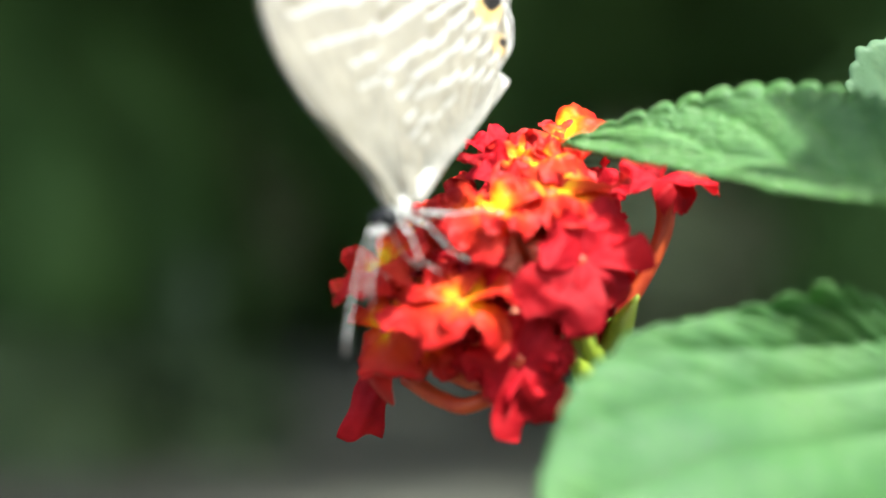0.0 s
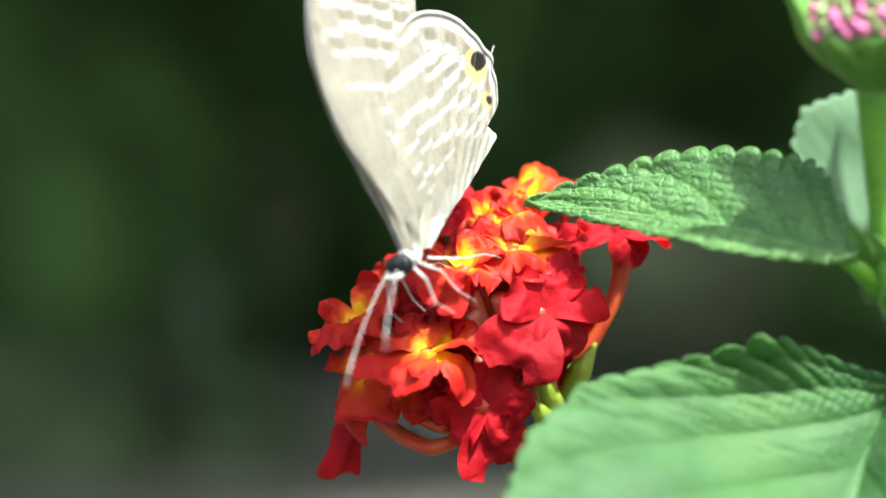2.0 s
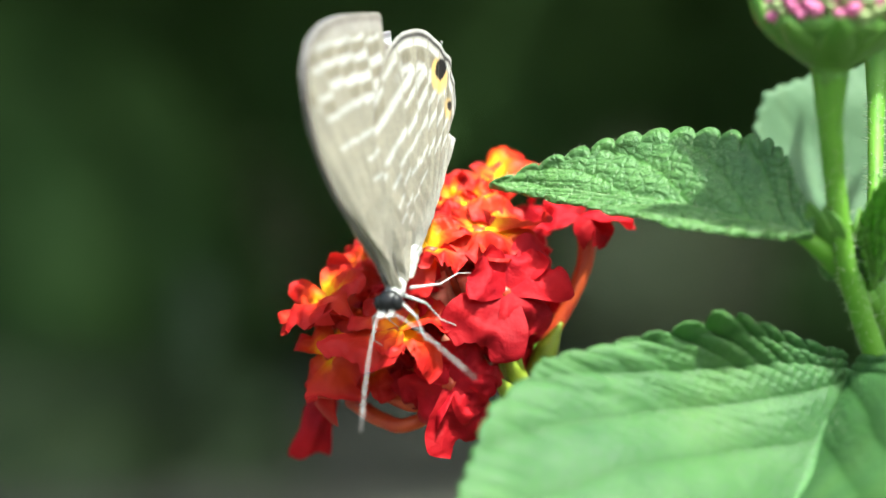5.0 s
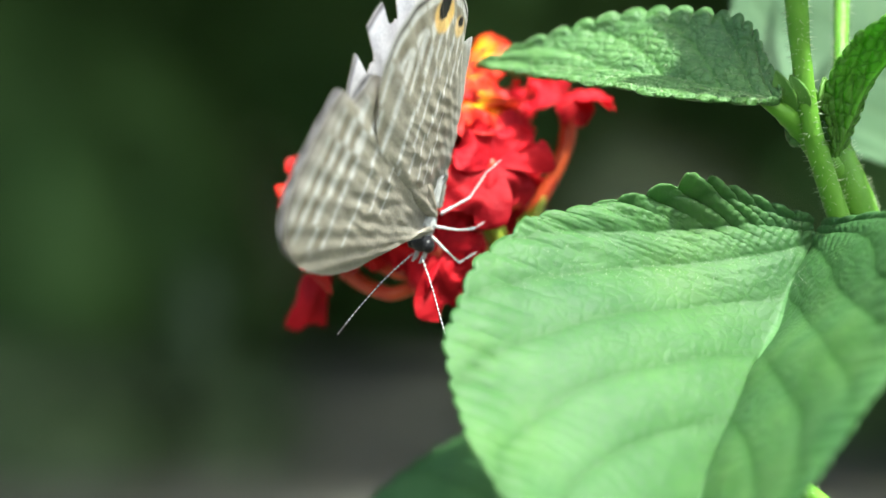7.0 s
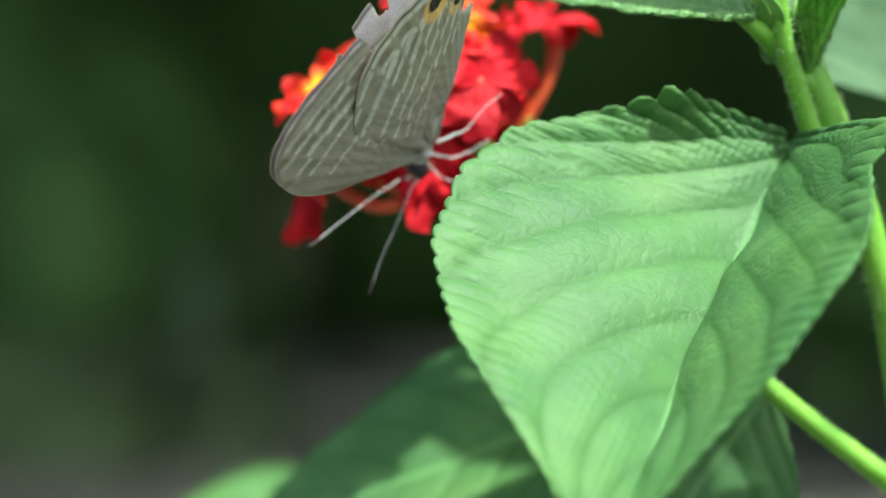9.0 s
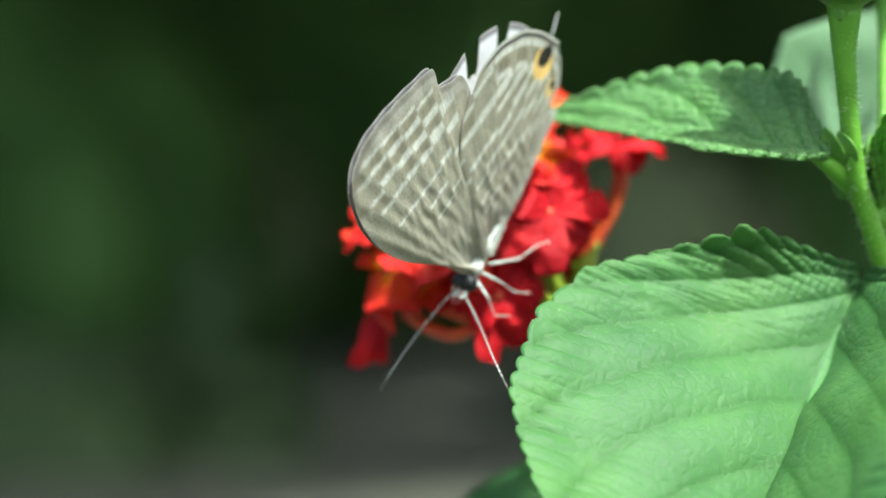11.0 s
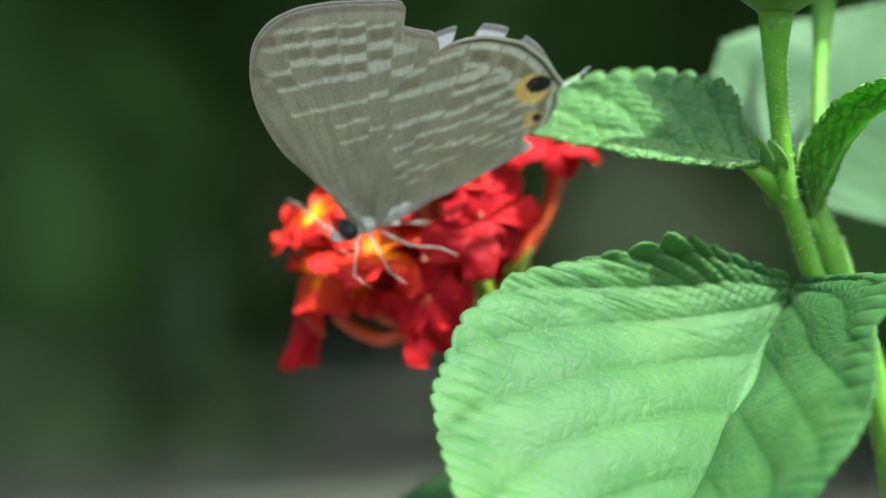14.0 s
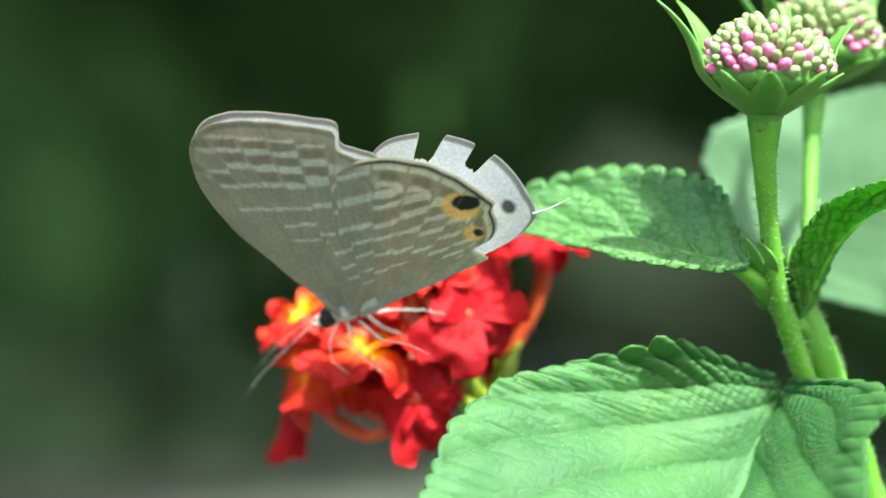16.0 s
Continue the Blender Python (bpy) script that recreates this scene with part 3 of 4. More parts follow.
def hairs(points, reach, count, seed):
    """Short stiff hairs standing out from a stalk."""
    rnd = random.Random(seed)
    pts = spline([Vector(p) for p in points], 200)
    verts, faces = [], []
    for _ in range(count):
        i = rnd.randrange(1, 200)
        t = (pts[i + 1] - pts[i - 1]).normalized()
        d = (Vector((rnd.gauss(0, 1), rnd.gauss(0, 1), rnd.gauss(0, 1))))
        d = (d - t * d.dot(t)).normalized()
        a, e = pts[i] + d * reach * 0.9, pts[i] + d * (reach + rnd.uniform(0.25, 0.55)) - t * rnd.uniform(-0.2, 0.2)
        side = t.cross(d) * 0.035
        o = len(verts)
        verts += [(a + side) * 0.001, (a - side) * 0.001, (a + t * 0.05) * 0.001, e * 0.001]
        faces += [(o, o + 1, o + 3), (o + 1, o + 2, o + 3), (o + 2, o, o + 3)]
    ob = part("hairs", mesh_of("hairs", verts, faces, [HAIR]), plant, "fine pale hairs on the stalk")
    ob.location = (0, 0, EYE)
    tagged(ob, kind="stuff")


HAIR = textured("pale_hair", [(0.3, (0.35, 0.45, 0.25)), (0.7, (0.5, 0.58, 0.38))], 900, 0.5, 0.4)
hairs(STEM_LINE[:6], 1.3, 600, 1)
hairs(FRONT_STALK, 0.8, 500, 2)
hairs(BACK_STALK, 0.6, 300, 3)
hairs([(19.5, -3.5, -15.2), (28, -1, -22.2), (37, 1, -29)], 0.85, 300, 4)


def leaf_hairs(ob, keep, count, seed, long=0.22):
    """Fine glinting hairs standing on a leaf's face and rim."""
    rnd = random.Random(seed)
    vs = [v for v in ob.data.vertices if keep(v.co * 1000)]
    verts, faces = [], []
    for _ in range(count):
        v = rnd.choice(vs)
        n = v.normal if v.normal.z > 0 else -v.normal
        d = (n + Vector((rnd.gauss(0, 0.5), rnd.gauss(0, 0.5), rnd.gauss(0, 0.5)))).normalized()
        side = d.orthogonal().normalized() * 0.000018
        o = len(verts)
        base = v.co + n * 0.00008
        verts += [base + side, base - side, base + d.cross(side) * 1.2, base + d * rnd.uniform(0.6, 1.3) * long * 0.001]
        faces += [(o, o + 1, o + 3), (o + 1, o + 2, o + 3), (o + 2, o, o + 3)]
    fuzz = part("hairs", mesh_of("hairs", verts, faces, [HAIR]), plant, "fine pale hairs on the leaf")
    fuzz.location = (0, 0, EYE)
    tagged(fuzz, kind="stuff")


leaf_hairs(LEAF_A, lambda q: True, 2600, 5)
leaf_hairs(LEAF_B, lambda q: q.z > -6 and q.x < 26, 1700, 6, 0.16)

# ---- flower head ----
flower = tagged(new("lantana_flower_head"), "red and orange lantana flower head with yellow throats", "flower")
flower.location = mm(0, 0, 0)


def petal_mesh(seed, wide, material):
    """A broad, slightly notched and folded corolla lobe."""
    rnd = random.Random(seed)
    nu, nv = 16, 16
    verts, faces = [], []
    off = rnd.uniform(0, 50)
    droop, cup, dent = rnd.uniform(0.2, 1.3), rnd.uniform(-0.9, 1.1), rnd.uniform(0.05, 0.4)
    crease, bend = rnd.uniform(-0.4, 0.4), rnd.uniform(-1.3, 1.3)
    for i in range(nu + 1):
        u = i / nu
        w = wide * (0.24 + 0.76 * math.sin(min(1, u * 1.25) * math.pi * 0.5)) * (1 if u < 0.80 else math.sqrt(max(0.30, 1 - ((u - 0.80) / 0.24) ** 2)))
        for j in range(nv + 1):
            v = j / nv * 2 - 1
            r = 0.05 + 3.2 * u * (1 + 0.22 * noise.noise(Vector((v * 1.7, off, 4)))) - dent * u * u * math.exp(-(v / 0.3) ** 2)
            q = Vector((u * 1.6 + off, v * 1.3, off))
            z = 0.6 * math.sin(u * 2.4) - droop * u ** 3 + cup * v * v * u + 1.5 * u * noise.noise(q) + 0.8 * u * u * noise.noise(q * 2.4) + 0.3 * u * noise.noise(q * 6.0) - 0.22 * u * math.exp(-(v / 0.12) ** 2) + bend * u * max(0.0, v - crease) + 0.3 * bend * u * u * max(0.0, crease - 0.3 - v)
            verts.append(Vector((r, v * w, z)) * 0.001)
    for i in range(nu):
        for j in range(nv):
            a = i * (nv + 1) + j
            faces.append((a, a + nv + 1, a + nv + 2, a + 1))
    return mesh_of("petal", verts, faces, [material])


PETALS_RED = [petal_mesh(k, 1.7, PETAL) for k in range(10)]
PETALS_BLUSH = [petal_mesh(k + 20, 1.7, PETAL_BLUSH) for k in range(10)]
PETALS_WARM = [petal_mesh(k + 40, 1.7, PETAL_WARM) for k in range(10)]
CORE = Vector((3.5, 12, -1.0))


def floret(place, way, tips, red=True, path=None, width=1.0, gold=(0, 1)):
    """One floret: a curved tube from the core, and lobes round its mouth that reach towards the tips (sideways, up; millimetres)."""
    p, n = Vector(place), Vector(way).normalized()
    a = CORE + (p - CORE).normalized() * 1.5
    route = [vec(q) for q in path] if path else [vec(a), vec(a.lerp(p, 0.55) - n * 0.9), vec(p - n * 0.9), vec(p + n * 0.1)]
    v, f = tube(route, [0.00045, 0.00055, 0.00066, 0.0007], 20, 12)
    body = part("floret", mesh_of("floret", v, f, [TUBE_RED]), flower)
    rnd = random.Random(int(p.x * 31 + p.z * 17 + 900))
    for k, (dx, dz) in enumerate(tips):
        axis = Vector((dx, -(dx * n.x + dz * n.z) / n.y if abs(n.y) > 0.3 else 0.0, dz))
        reach = min(axis.length, 1.35 * math.hypot(dx, dz), 5.0)
        axis = (axis - n * axis.dot(n)).normalized()
        side = n.cross(axis)
        m = Matrix((axis * reach / 3.2, side * max(0.95, reach / 2.5) * width, n)).transposed().to_4x4()
        petal = part("petal", (PETALS_RED if red else PETALS_BLUSH if k in gold else PETALS_WARM)[rnd.randrange(10)], body)
        petal.matrix_basis = Matrix.Translation(vec(p)) @ m @ Matrix.Rotation(rnd.uniform(-0.35, 0.25), 4, "Y") @ Matrix.Rotation(rnd.uniform(-0.45, 0.45), 4, "X")
    return body


# florets with yellow throats on the sunny side
floret((-9.5, 7.0, 3.0), (-0.45, -0.5, 0.72), [(-2.7, -0.8), (-1.7, -2.6), (2.5, -1.4), (2.1, 2.1)], False, gold=(0, 2, 3))
floret((-9.1, 7.0, -0.8), (-0.4, -0.7, 0.55), [(-1.6, 1.1), (-2.7, -2.6), (1.4, -2.9), (2.5, 1.5)], False, gold=(0, 2, 3))
floret((-4.4, 3.0, 1.0), (-0.2, -0.5, 0.8), [(3.7, 0.8), (1.9, -2.2), (-3.1, -2.6), (-2.5, 0.5), (0.7, 2.2)], False)
floret((1.8, 6.0, 8.1), (0.1, -0.5, 0.8), [(4.0, 1.3), (3.2, -1.8), (0.2, -2.8), (-3.0, -0.6), (-1.0, 2.4)], False)
floret((1.3, 9.0, 10.3), (-0.1, -0.6, 0.8), [(1.9, -1.2), (-1.8, -1.5), (-1.2, 1.3), (1.8, 1.1)], False)
floret((-0.3, 10.0, 10.5), (-0.2, -0.65, 0.75), [(-2.0, -1.5), (1.5, 0.6), (-1.1, 1.4), (0.2, -2.2)], False)
floret((2.8, 12.0, 12.1), (0.1, -0.55, 0.8), [(3.0, 1.3), (1.7, -1.4), (-2.5, -0.9), (0.0, 1.3)], False)
floret((-1.9, 4.0, 6.8), (-0.2, -0.5, 0.8), [(2.0, 1.5), (-1.6, 1.2), (-2.7, -2.0), (1.4, -1.8)], False)
# crumpled florets filling the head
for k_ in range(15):
    up_ = 0.92 - 1.5 * (k_ + 0.5) / 15
    turn_ = -math.pi / 2 + 2.2 * math.sin(k_ * 2.39996)
    out_ = Vector((math.sqrt(1 - up_ * up_) * math.cos(turn_), math.sqrt(1 - up_ * up_) * math.sin(turn_), up_))
    floret(Vector((-1.2, 11.5, 3.2)) + Vector((out_.x * 6.8, out_.y * 5.0, out_.z * 6.8)), out_ + Vector((0, -0.6, 0.2)), [(1.9, 1.2), (-1.8, 1.4), (-1.5, -1.8), (1.6, -1.6)], k_ % 3 == 0, gold=(k_ % 4,) if k_ % 3 == 1 else ())
# older crimson florets
floret((-2.4, 12.0, 11.2), (-0.2, -0.6, 0.75), [(2.0, 1.4), (-0.4, -1.7), (-1.5, 0.6)])
floret((3.7, 3.0, 3.7), (0.3, -0.8, 0.45), [(3.6, 1.5), (0.7, 2.7), (-3.0, 1.1), (-2.3, -3.3), (1.9, -3.0)])
floret((-0.4, 3.0, -3.1), (0.0, -0.97, -0.1), [(0.4, -4.6), (-3.3, -1.9), (-1.5, 2.3), (2.7, 2.0), (2.7, -1.6)])
floret((9.4, 10.0, 9.2), (0.1, -0.6, 0.75), [(-2.8, 0.2), (1.2, -1.8), (3.8, -0.9), (-0.6, 1.3)], path=[(5.6, 10, -2.0), (7.4, 10, 0.6), (9.2, 10, 4.0), (9.9, 10, 6.6), (9.5, 10, 9.0)], width=0.8)
floret((-6.8, 6.5, 2.0), (-0.3, -0.6, 0.7), [(2.2, 1.0), (-1.8, -1.5), (1.5, -2.0)], False, gold=(2,))
floret((-6.5, 6.5, -2.0), (-0.3, -0.85, 0.3), [(2.0, -1.0), (-1.6, -1.4), (-0.8, 1.8)], False, gold=())
floret((-4.0, 6.0, 4.2), (-0.2, -0.85, 0.5), [(-1.6, -1.9), (1.9, 1.2), (2.8, -1.1)])
floret((-3.0, 5.5, -2.0), (-0.2, -0.95, -0.1), [(-2.5, 0.2), (-1.0, -2.4), (2.0, 1.2), (1.6, -2.0)])
floret((4.4, 9.0, -0.2), (0.3, -0.9, -0.2), [(-1.0, -1.8), (1.6, -0.8), (-2.0, 1.2)])
floret((5.2, 11.0, 8.0), (0.4, -0.7, 0.55), [(2.0, -1.0), (-1.2, 1.8), (1.2, 1.5), (-1.0, -2.0)])
for place_, way_ in (((-6.0, 15, 3.0), (-0.8, 0.2, 0.5)), ((-3.0, 18, 8.0), (-0.4, 0.5, 0.7)), ((3.0, 19, 8.5), (0.2, 0.6, 0.7)), ((6.6, 16, 4.0), (0.8, 0.3, 0.4)), ((1.0, 17, -4.0), (0.1, 0.5, -0.8))):
    floret(place_, Vector(way_) + Vector((0, -0.5, 0)), [(2.0, 1.6), (-2.0, 1.5), (1.7, -2.0), (-1.8, -1.9)])
verts_, faces_ = [], []
for i_ in range(19):
    u_ = i_ / 18
    for j_ in range(13):
        q_ = j_ / 6 - 1
        half_ = 1.15 + 0.45 * u_ + 0.1 * math.sin(u_ * 9)
        verts_.append(vec((-10.2 - 1.2 * u_ + half_ * q_, 10.6 + 2.0 * u_ + 0.9 * abs(q_ - 0.25) + 0.5 * noise.noise(Vector((u_ * 2.2, q_ * 1.5, 3))), -4.6 - 4.5 * u_ + 0.15 * q_ + 0.25 * u_ * math.sin(q_ * 4))))
for i_ in range(18):
    for j_ in range(12):
        a_ = i_ * 13 + j_
        faces_.append((a_, a_ + 13, a_ + 14, a_ + 1))
part("petal", mesh_of("petal", verts_, faces_, [PETAL]), flower, "limp red petal hanging down").modifiers.new("thickness", "SOLIDIFY").thickness = 0.0002
for a_, b_ in (((-8, 10, -4.6), (-3, 6.5, -6.0)), ((-7, 9, -2.6), (-2, 6, -4.6))):
    v_, f_ = tube([vec(a_), vec((Vector(a_) + Vector(b_)) / 2 + Vector((0, -0.5, -0.7))), vec(b_), vec((3.5, 9, -2.5))], [0.0006, 0.0006, 0.00055, 0.0005], 18, 9)
    part("tube", mesh_of("tube", v_, f_, [TUBE_RED]), flower, "orange-red floret tube")
for a_, b_ in (((2.0, 9, -1.0), (-1.4, 4.9, 5.0)), ((2.6, 9, 0.4), (0.6, 4.6, 4.7)), ((1.0, 9, -1.8), (-1.3, 4.8, 3.6)), ((2.0, 9, -1.6), (-0.6, 4.4, 0.2))):
    a_, b_ = Vector(a_), Vector(b_)
    v_, f_ = tube([vec(a_), vec(a_.lerp(b_, 0.6) + Vector((0, 0, -0.5))), vec(b_)], [0.0004, 0.00045, 0.00062], 16, 10)
    part("tube", mesh_of("tube", v_, f_, [TUBE_PALE]), flower, "pale pink floret tube seen between the petals")
for i_, (a_, b_) in enumerate((((5, 8, -4.5), (2.8, 3.4, 1.4)), ((5.5, 8, -5), (3.4, 3.4, -0.6)), ((5.5, 8, -6), (2.6, 3.2, -2.4)), ((5.6, 9.6, -3.0), (7.9, 8.8, 1.2)))):
    a_, b_ = Vector(a_), Vector(b_)
    v_, f_ = tube([vec(a_), vec(a_.lerp(b_, 0.5) + Vector((0, -0.4, 0))), vec(b_)], [0.0006, 0.0009, 0.00012], 12, 8)
    part("bract", mesh_of("bract", v_, f_, [BRACT_LIME]), flower, "yellow-green bract between the florets")

# ---- flower buds ----
def flower_bud(place, lean, count, label):
    bud = tagged(new("flower_bud"), label, "flower bud", "lantana buds")
    bud.matrix_basis = aim(mm(*place), lean)
    rnd = random.Random(count)
    v, f = tube([vec((0, 0, -1.6)), vec((0, 0, -0.6)), vec((0, 0, 0.3)), vec((0, 0, 1.2)), vec((0, 0, 2.2)), vec((0, 0, 3.0))], [0.0010, 0.00125, 0.0021, 0.0034, 0.0044, 0.0043], 20, 26, 0.06)
    part("receptacle", mesh_of("receptacle", v, f, [BRACT]), bud)
    gv, gf = ball(0.00046, 0.00046, 0.00085, 8, 10, (0, 0, 0), 0.15)
    green = mesh_of("bud", gv, gf, [BUD_GREEN])
    pv, pf = ball(0.00056, 0.0005, 0.00075, 8, 10, (0, 0, 0), 0.2)
    pink = mesh_of("bud", pv, pf, [BUD_PINK])
    for k in range(count):
        z = 1 - (k + 0.5) / count * 0.97
        a = k * 2.39996
        r = math.sqrt(1 - z * z)
        d = Vector((r * math.cos(a), r * math.sin(a), z))
        b = part("bud", pink if rnd.random() < 0.10 + 0.34 * (z < 0.5) else green, bud)
        b.matrix_basis = aim(vec((d.x * 4.3, d.y * 4.3, 2.7 + d.z * rnd.uniform(3.1, 3.9))), d + Vector((rnd.uniform(-0.3, 0.3), rnd.uniform(-0.3, 0.3), 0.3))) @ Matrix.Scale(rnd.uniform(0.6, 1.05), 4)
    for k in range(9):
        a = 2 * math.pi * k / 9 + rnd.uniform(-0.15, 0.15) + 0.25
        tall, lean_out = (rnd.uniform(6.6, 8.2), rnd.uniform(2.2, 3.4)) if math.sin(a) > -0.45 and k % 2 or abs(math.sin(a)) < 0.4 else (rnd.uniform(2.4, 3.6), rnd.uniform(0.1, 0.6))
        verts, faces = [], []
        for i in range(13):
            u = i / 12
            w = 1.55 * math.sin(math.pi * min(1, 0.18 + u * 0.82)) ** 0.8 * (1 - u * 0.35) + 0.02
            h = -0.2 + tall * u
            r = blend([(-0.2, 1.5), (0.3, 2.25), (1.2, 3.6), (2.2, 4.65), (3.0, 5.0), (8.2, 5.4)], h) + lean_out * u ** 3
            for j in (-1, -0.5, 0, 0.5, 1):
                q = Vector((r - 0.5 * j * j * min(w, 1), j * w, h))
                verts.append(Matrix.Rotation(a, 3, "Z") @ q * 0.001)
        for i in range(12):
            for j in range(4):
                c = i * 5 + j
                faces.append((c, c + 5, c + 6, c + 1))
        part("bract", mesh_of("bract", verts, faces, [BRACT]), bud).modifiers.new("thickness", "SOLIDIFY").thickness = 0.00015


flower_bud((24.8, -9.5, 18.9), (0.02, -0.12, 1), 150, "green lantana bud head with pink tips on its stalk")
flower_bud((30.9, 4, 22.2), (0.15, -0.15, 1), 120, "further green lantana bud head with pink buds")

# ---- butterfly ----
butterfly = tagged(new("butterfly"), "small pale grey-brown butterfly with white lines and an eyespot", "butterfly")
FORE = [(-1.9, -0.1), (-3.7, 3.2), (-5.6, 5.6), (-7.1, 7.4), (-8.2, 9.3), (-9.0, 11.2), (-9.45, 13.2), (-9.5, 15.0), (-9.2, 16.7), (-8.4, 18.0), (-7.0, 18.9), (-5.2, 19.3), (-2.8, 19.3), (-0.2, 19.0), (1.7, 18.7), (2.1, 18.2), (2.0, 16.8), (3.1, 16.2), (4.6, 15.3), (4.4, 11.0), (3.0, 5.5), (0.6, 0.4)]
HIND = [(-0.2, 0.4), (-0.4, 4.6), (0.2, 8.2), (1.3, 11.4), (3.2, 14.2), (6.0, 15.3), (8.5, 15.3), (11.0, 14.5), (12.9, 13.1), (14.2, 11.0), (14.7, 9.6), (14.1, 8.5), (13.0, 7.4), (11.6, 6.5), (10.0, 5.6), (7.8, 4.3), (4.8, 2.6), (1.6, 0.4)]
HIND_NEAR = [(-0.6, 0.4), (-0.5, 4.0), (0.0, 7.5), (0.6, 10.1), (1.6, 12.2), (3.0, 13.5), (4.8, 14.7), (6.5, 15.3), (8.1, 15.3), (9.7, 14.9), (11.3, 14.2), (12.5, 13.2), (13.4, 12.2), (14.1, 11.1), (14.7, 10.2), (14.35, 9.5), (14.3, 8.5), (13.9, 7.4), (13.1, 6.6), (11.6, 6.0), (12.4, 4.8), (10.8, 4.4), (9.0, 4.1), (7.2, 3.0), (4.9, 1.8), (3.1, 0.9), (1.2, 0.0)]


def smooth(a, b, x):
    t = min(1, max(0, (x - a) / (b - a)))
    return t * t * (3 - 2 * t)


def line(x, at, half):
    return 1 - smooth(half * 0.55, half, abs(x - at))


TAN, DUSK, CREAM, HAZE = Vector((0.204, 0.184, 0.134)), Vector((0.118, 0.098, 0.055)), Vector((0.45, 0.445, 0.425)), Vector((0.21, 0.197, 0.156))
# Cream dashes of each cell between two veins: height along the wing and half thickness.
FORE_DASHES = {
    -2: ((15.3, 0.20), (13.6, 0.18)),
    -1: ((17.5, 0.18), (16.2, 0.24), (14.3, 0.22), (12.9, 0.18), (10.8, 0.14)),
    0: ((17.6, 0.20), (16.4, 0.26), (15.0, 0.30), (13.2, 0.20), (11.0, 0.17)),
    1: ((17.6, 0.20), (16.4, 0.28), (14.9, 0.32), (13.4, 0.26), (11.15, 0.20), (9.5, 0.17), (8.0, 0.13)),
    2: ((17.5, 0.20), (16.3, 0.30), (14.9, 0.34), (13.4, 0.28), (11.3, 0.22), (9.8, 0.18), (8.2, 0.14)),
    3: ((17.2, 0.20), (15.7, 0.36), (14.0, 0.50), (11.7, 0.26), (8.9, 0.17)),
    4: ((15.2, 0.50), (13.3, 0.36), (11.2, 0.25)),
}
HIND_DASHES = {
    -1: ((9.8, 0.2), (7.9, 0.16)),
    0: ((13.0, 0.25), (11.3, 0.30), (8.9, 0.22), (7.0, 0.20), (5.5, 0.16), (4.3, 0.13)),
    1: ((13.9, 0.25), (11.7, 0.40), (9.25, 0.24), (7.8, 0.20), (6.5, 0.18), (4.9, 0.14), (3.7, 0.10)),
    2: ((13.4, 0.30), (12.0, 0.42), (10.9, 0.22), (9.2, 0.25), (8.0, 0.21), (6.45, 0.20), (4.7, 0.14)),
    3: ((12.9, 0.32), (11.3, 0.40), (9.9, 0.32), (8.3, 0.26), (6.6, 0.22), (5.2, 0.16)),
    4: ((12.0, 0.40), (10.6, 0.34), (9.2, 0.30), (8.0, 0.24), (6.4, 0.20)),
    5: ((11.6, 0.34), (8.9, 0.30), (7.4, 0.24), (6.0, 0.18)),
    6: ((7.9, 0.26), (6.6, 0.22), (5.6, 0.16)),
    7: ((6.3, 0.22), (5.3, 0.16)),
}


def fore_cell(x, z):
    return (x + 0.8) / (max(z, 0.5) + 2.0) / 0.1135 + 3.04


def hind_cell(x, z):
    return (x - 1.0) / (max(z, 0.5) + 2.0) / 0.178


def dashes(x, z, cell, table, slope, bend=0.0):
    """Soft-edged cream dashes between the veins, with dusky patches between neighbouring dashes."""
    ci = math.floor(cell)
    fr = cell - ci
    gap = smooth(0.02, 0.14, min(fr, 1 - fr))
    rows = table.get(ci, ())
    white = dusk = 0.0
    v = z - slope * x - bend * (fr - 0.5) + 0.10 * math.sin(fr * math.pi) - 0.06 + 0.09 * noise.noise(Vector((x * 1.3, z * 0.9, ci * 3.1)))
    for at, half in rows:
        k = half * (1 + 0.35 * noise.noise(Vector((x * 1.1, at * 2.0, ci + 0.5))))
        d = abs(v - at)
        white = max(white, 1 - smooth(k * 0.55, k * 1.25, d))
    for (a, *_), (b, *_) in zip(rows, rows[1:]):
        if a - b < 1.75:
            dusk = max(dusk, 1 - smooth(0.2, 0.55, abs(v - (a + b) / 2)))
    return white * (0.7 + 0.3 * gap), dusk * smooth(0.0, 0.2, min(fr, 1 - fr))


def fore_pattern(x, z, rho):
    cell = fore_cell(x, z)
    c = TAN.lerp(HAZE, 0.8 * smooth(0.42, 0.05, rho))
    white, dusk = dashes(x, z, cell, FORE_DASHES, -0.035, 0.15)
    c = c.lerp(DUSK, 0.75 * dusk * smooth(11.5, 13.0, z))
    c = c.lerp(CREAM, 0.80 * white * smooth(-9.2, -7.4, x))
    c = c.lerp(Vector((0.27, 0.25, 0.225)), 0.75 * smooth(0.915, 0.945, rho) * smooth(-8.0, -5.0, x) * smooth(13, 15, z))
    c = c.lerp(Vector((0.11, 0.09, 0.075)), 0.75 * line(rho, 0.982, 0.013) * smooth(14.0, 16.5, z))
    c = c.lerp(Vector((0.27, 0.25, 0.21)), 0.5 * smooth(0.94, 0.99, rho) * (1 - smooth(13.0, 15.0, z)))
    return c


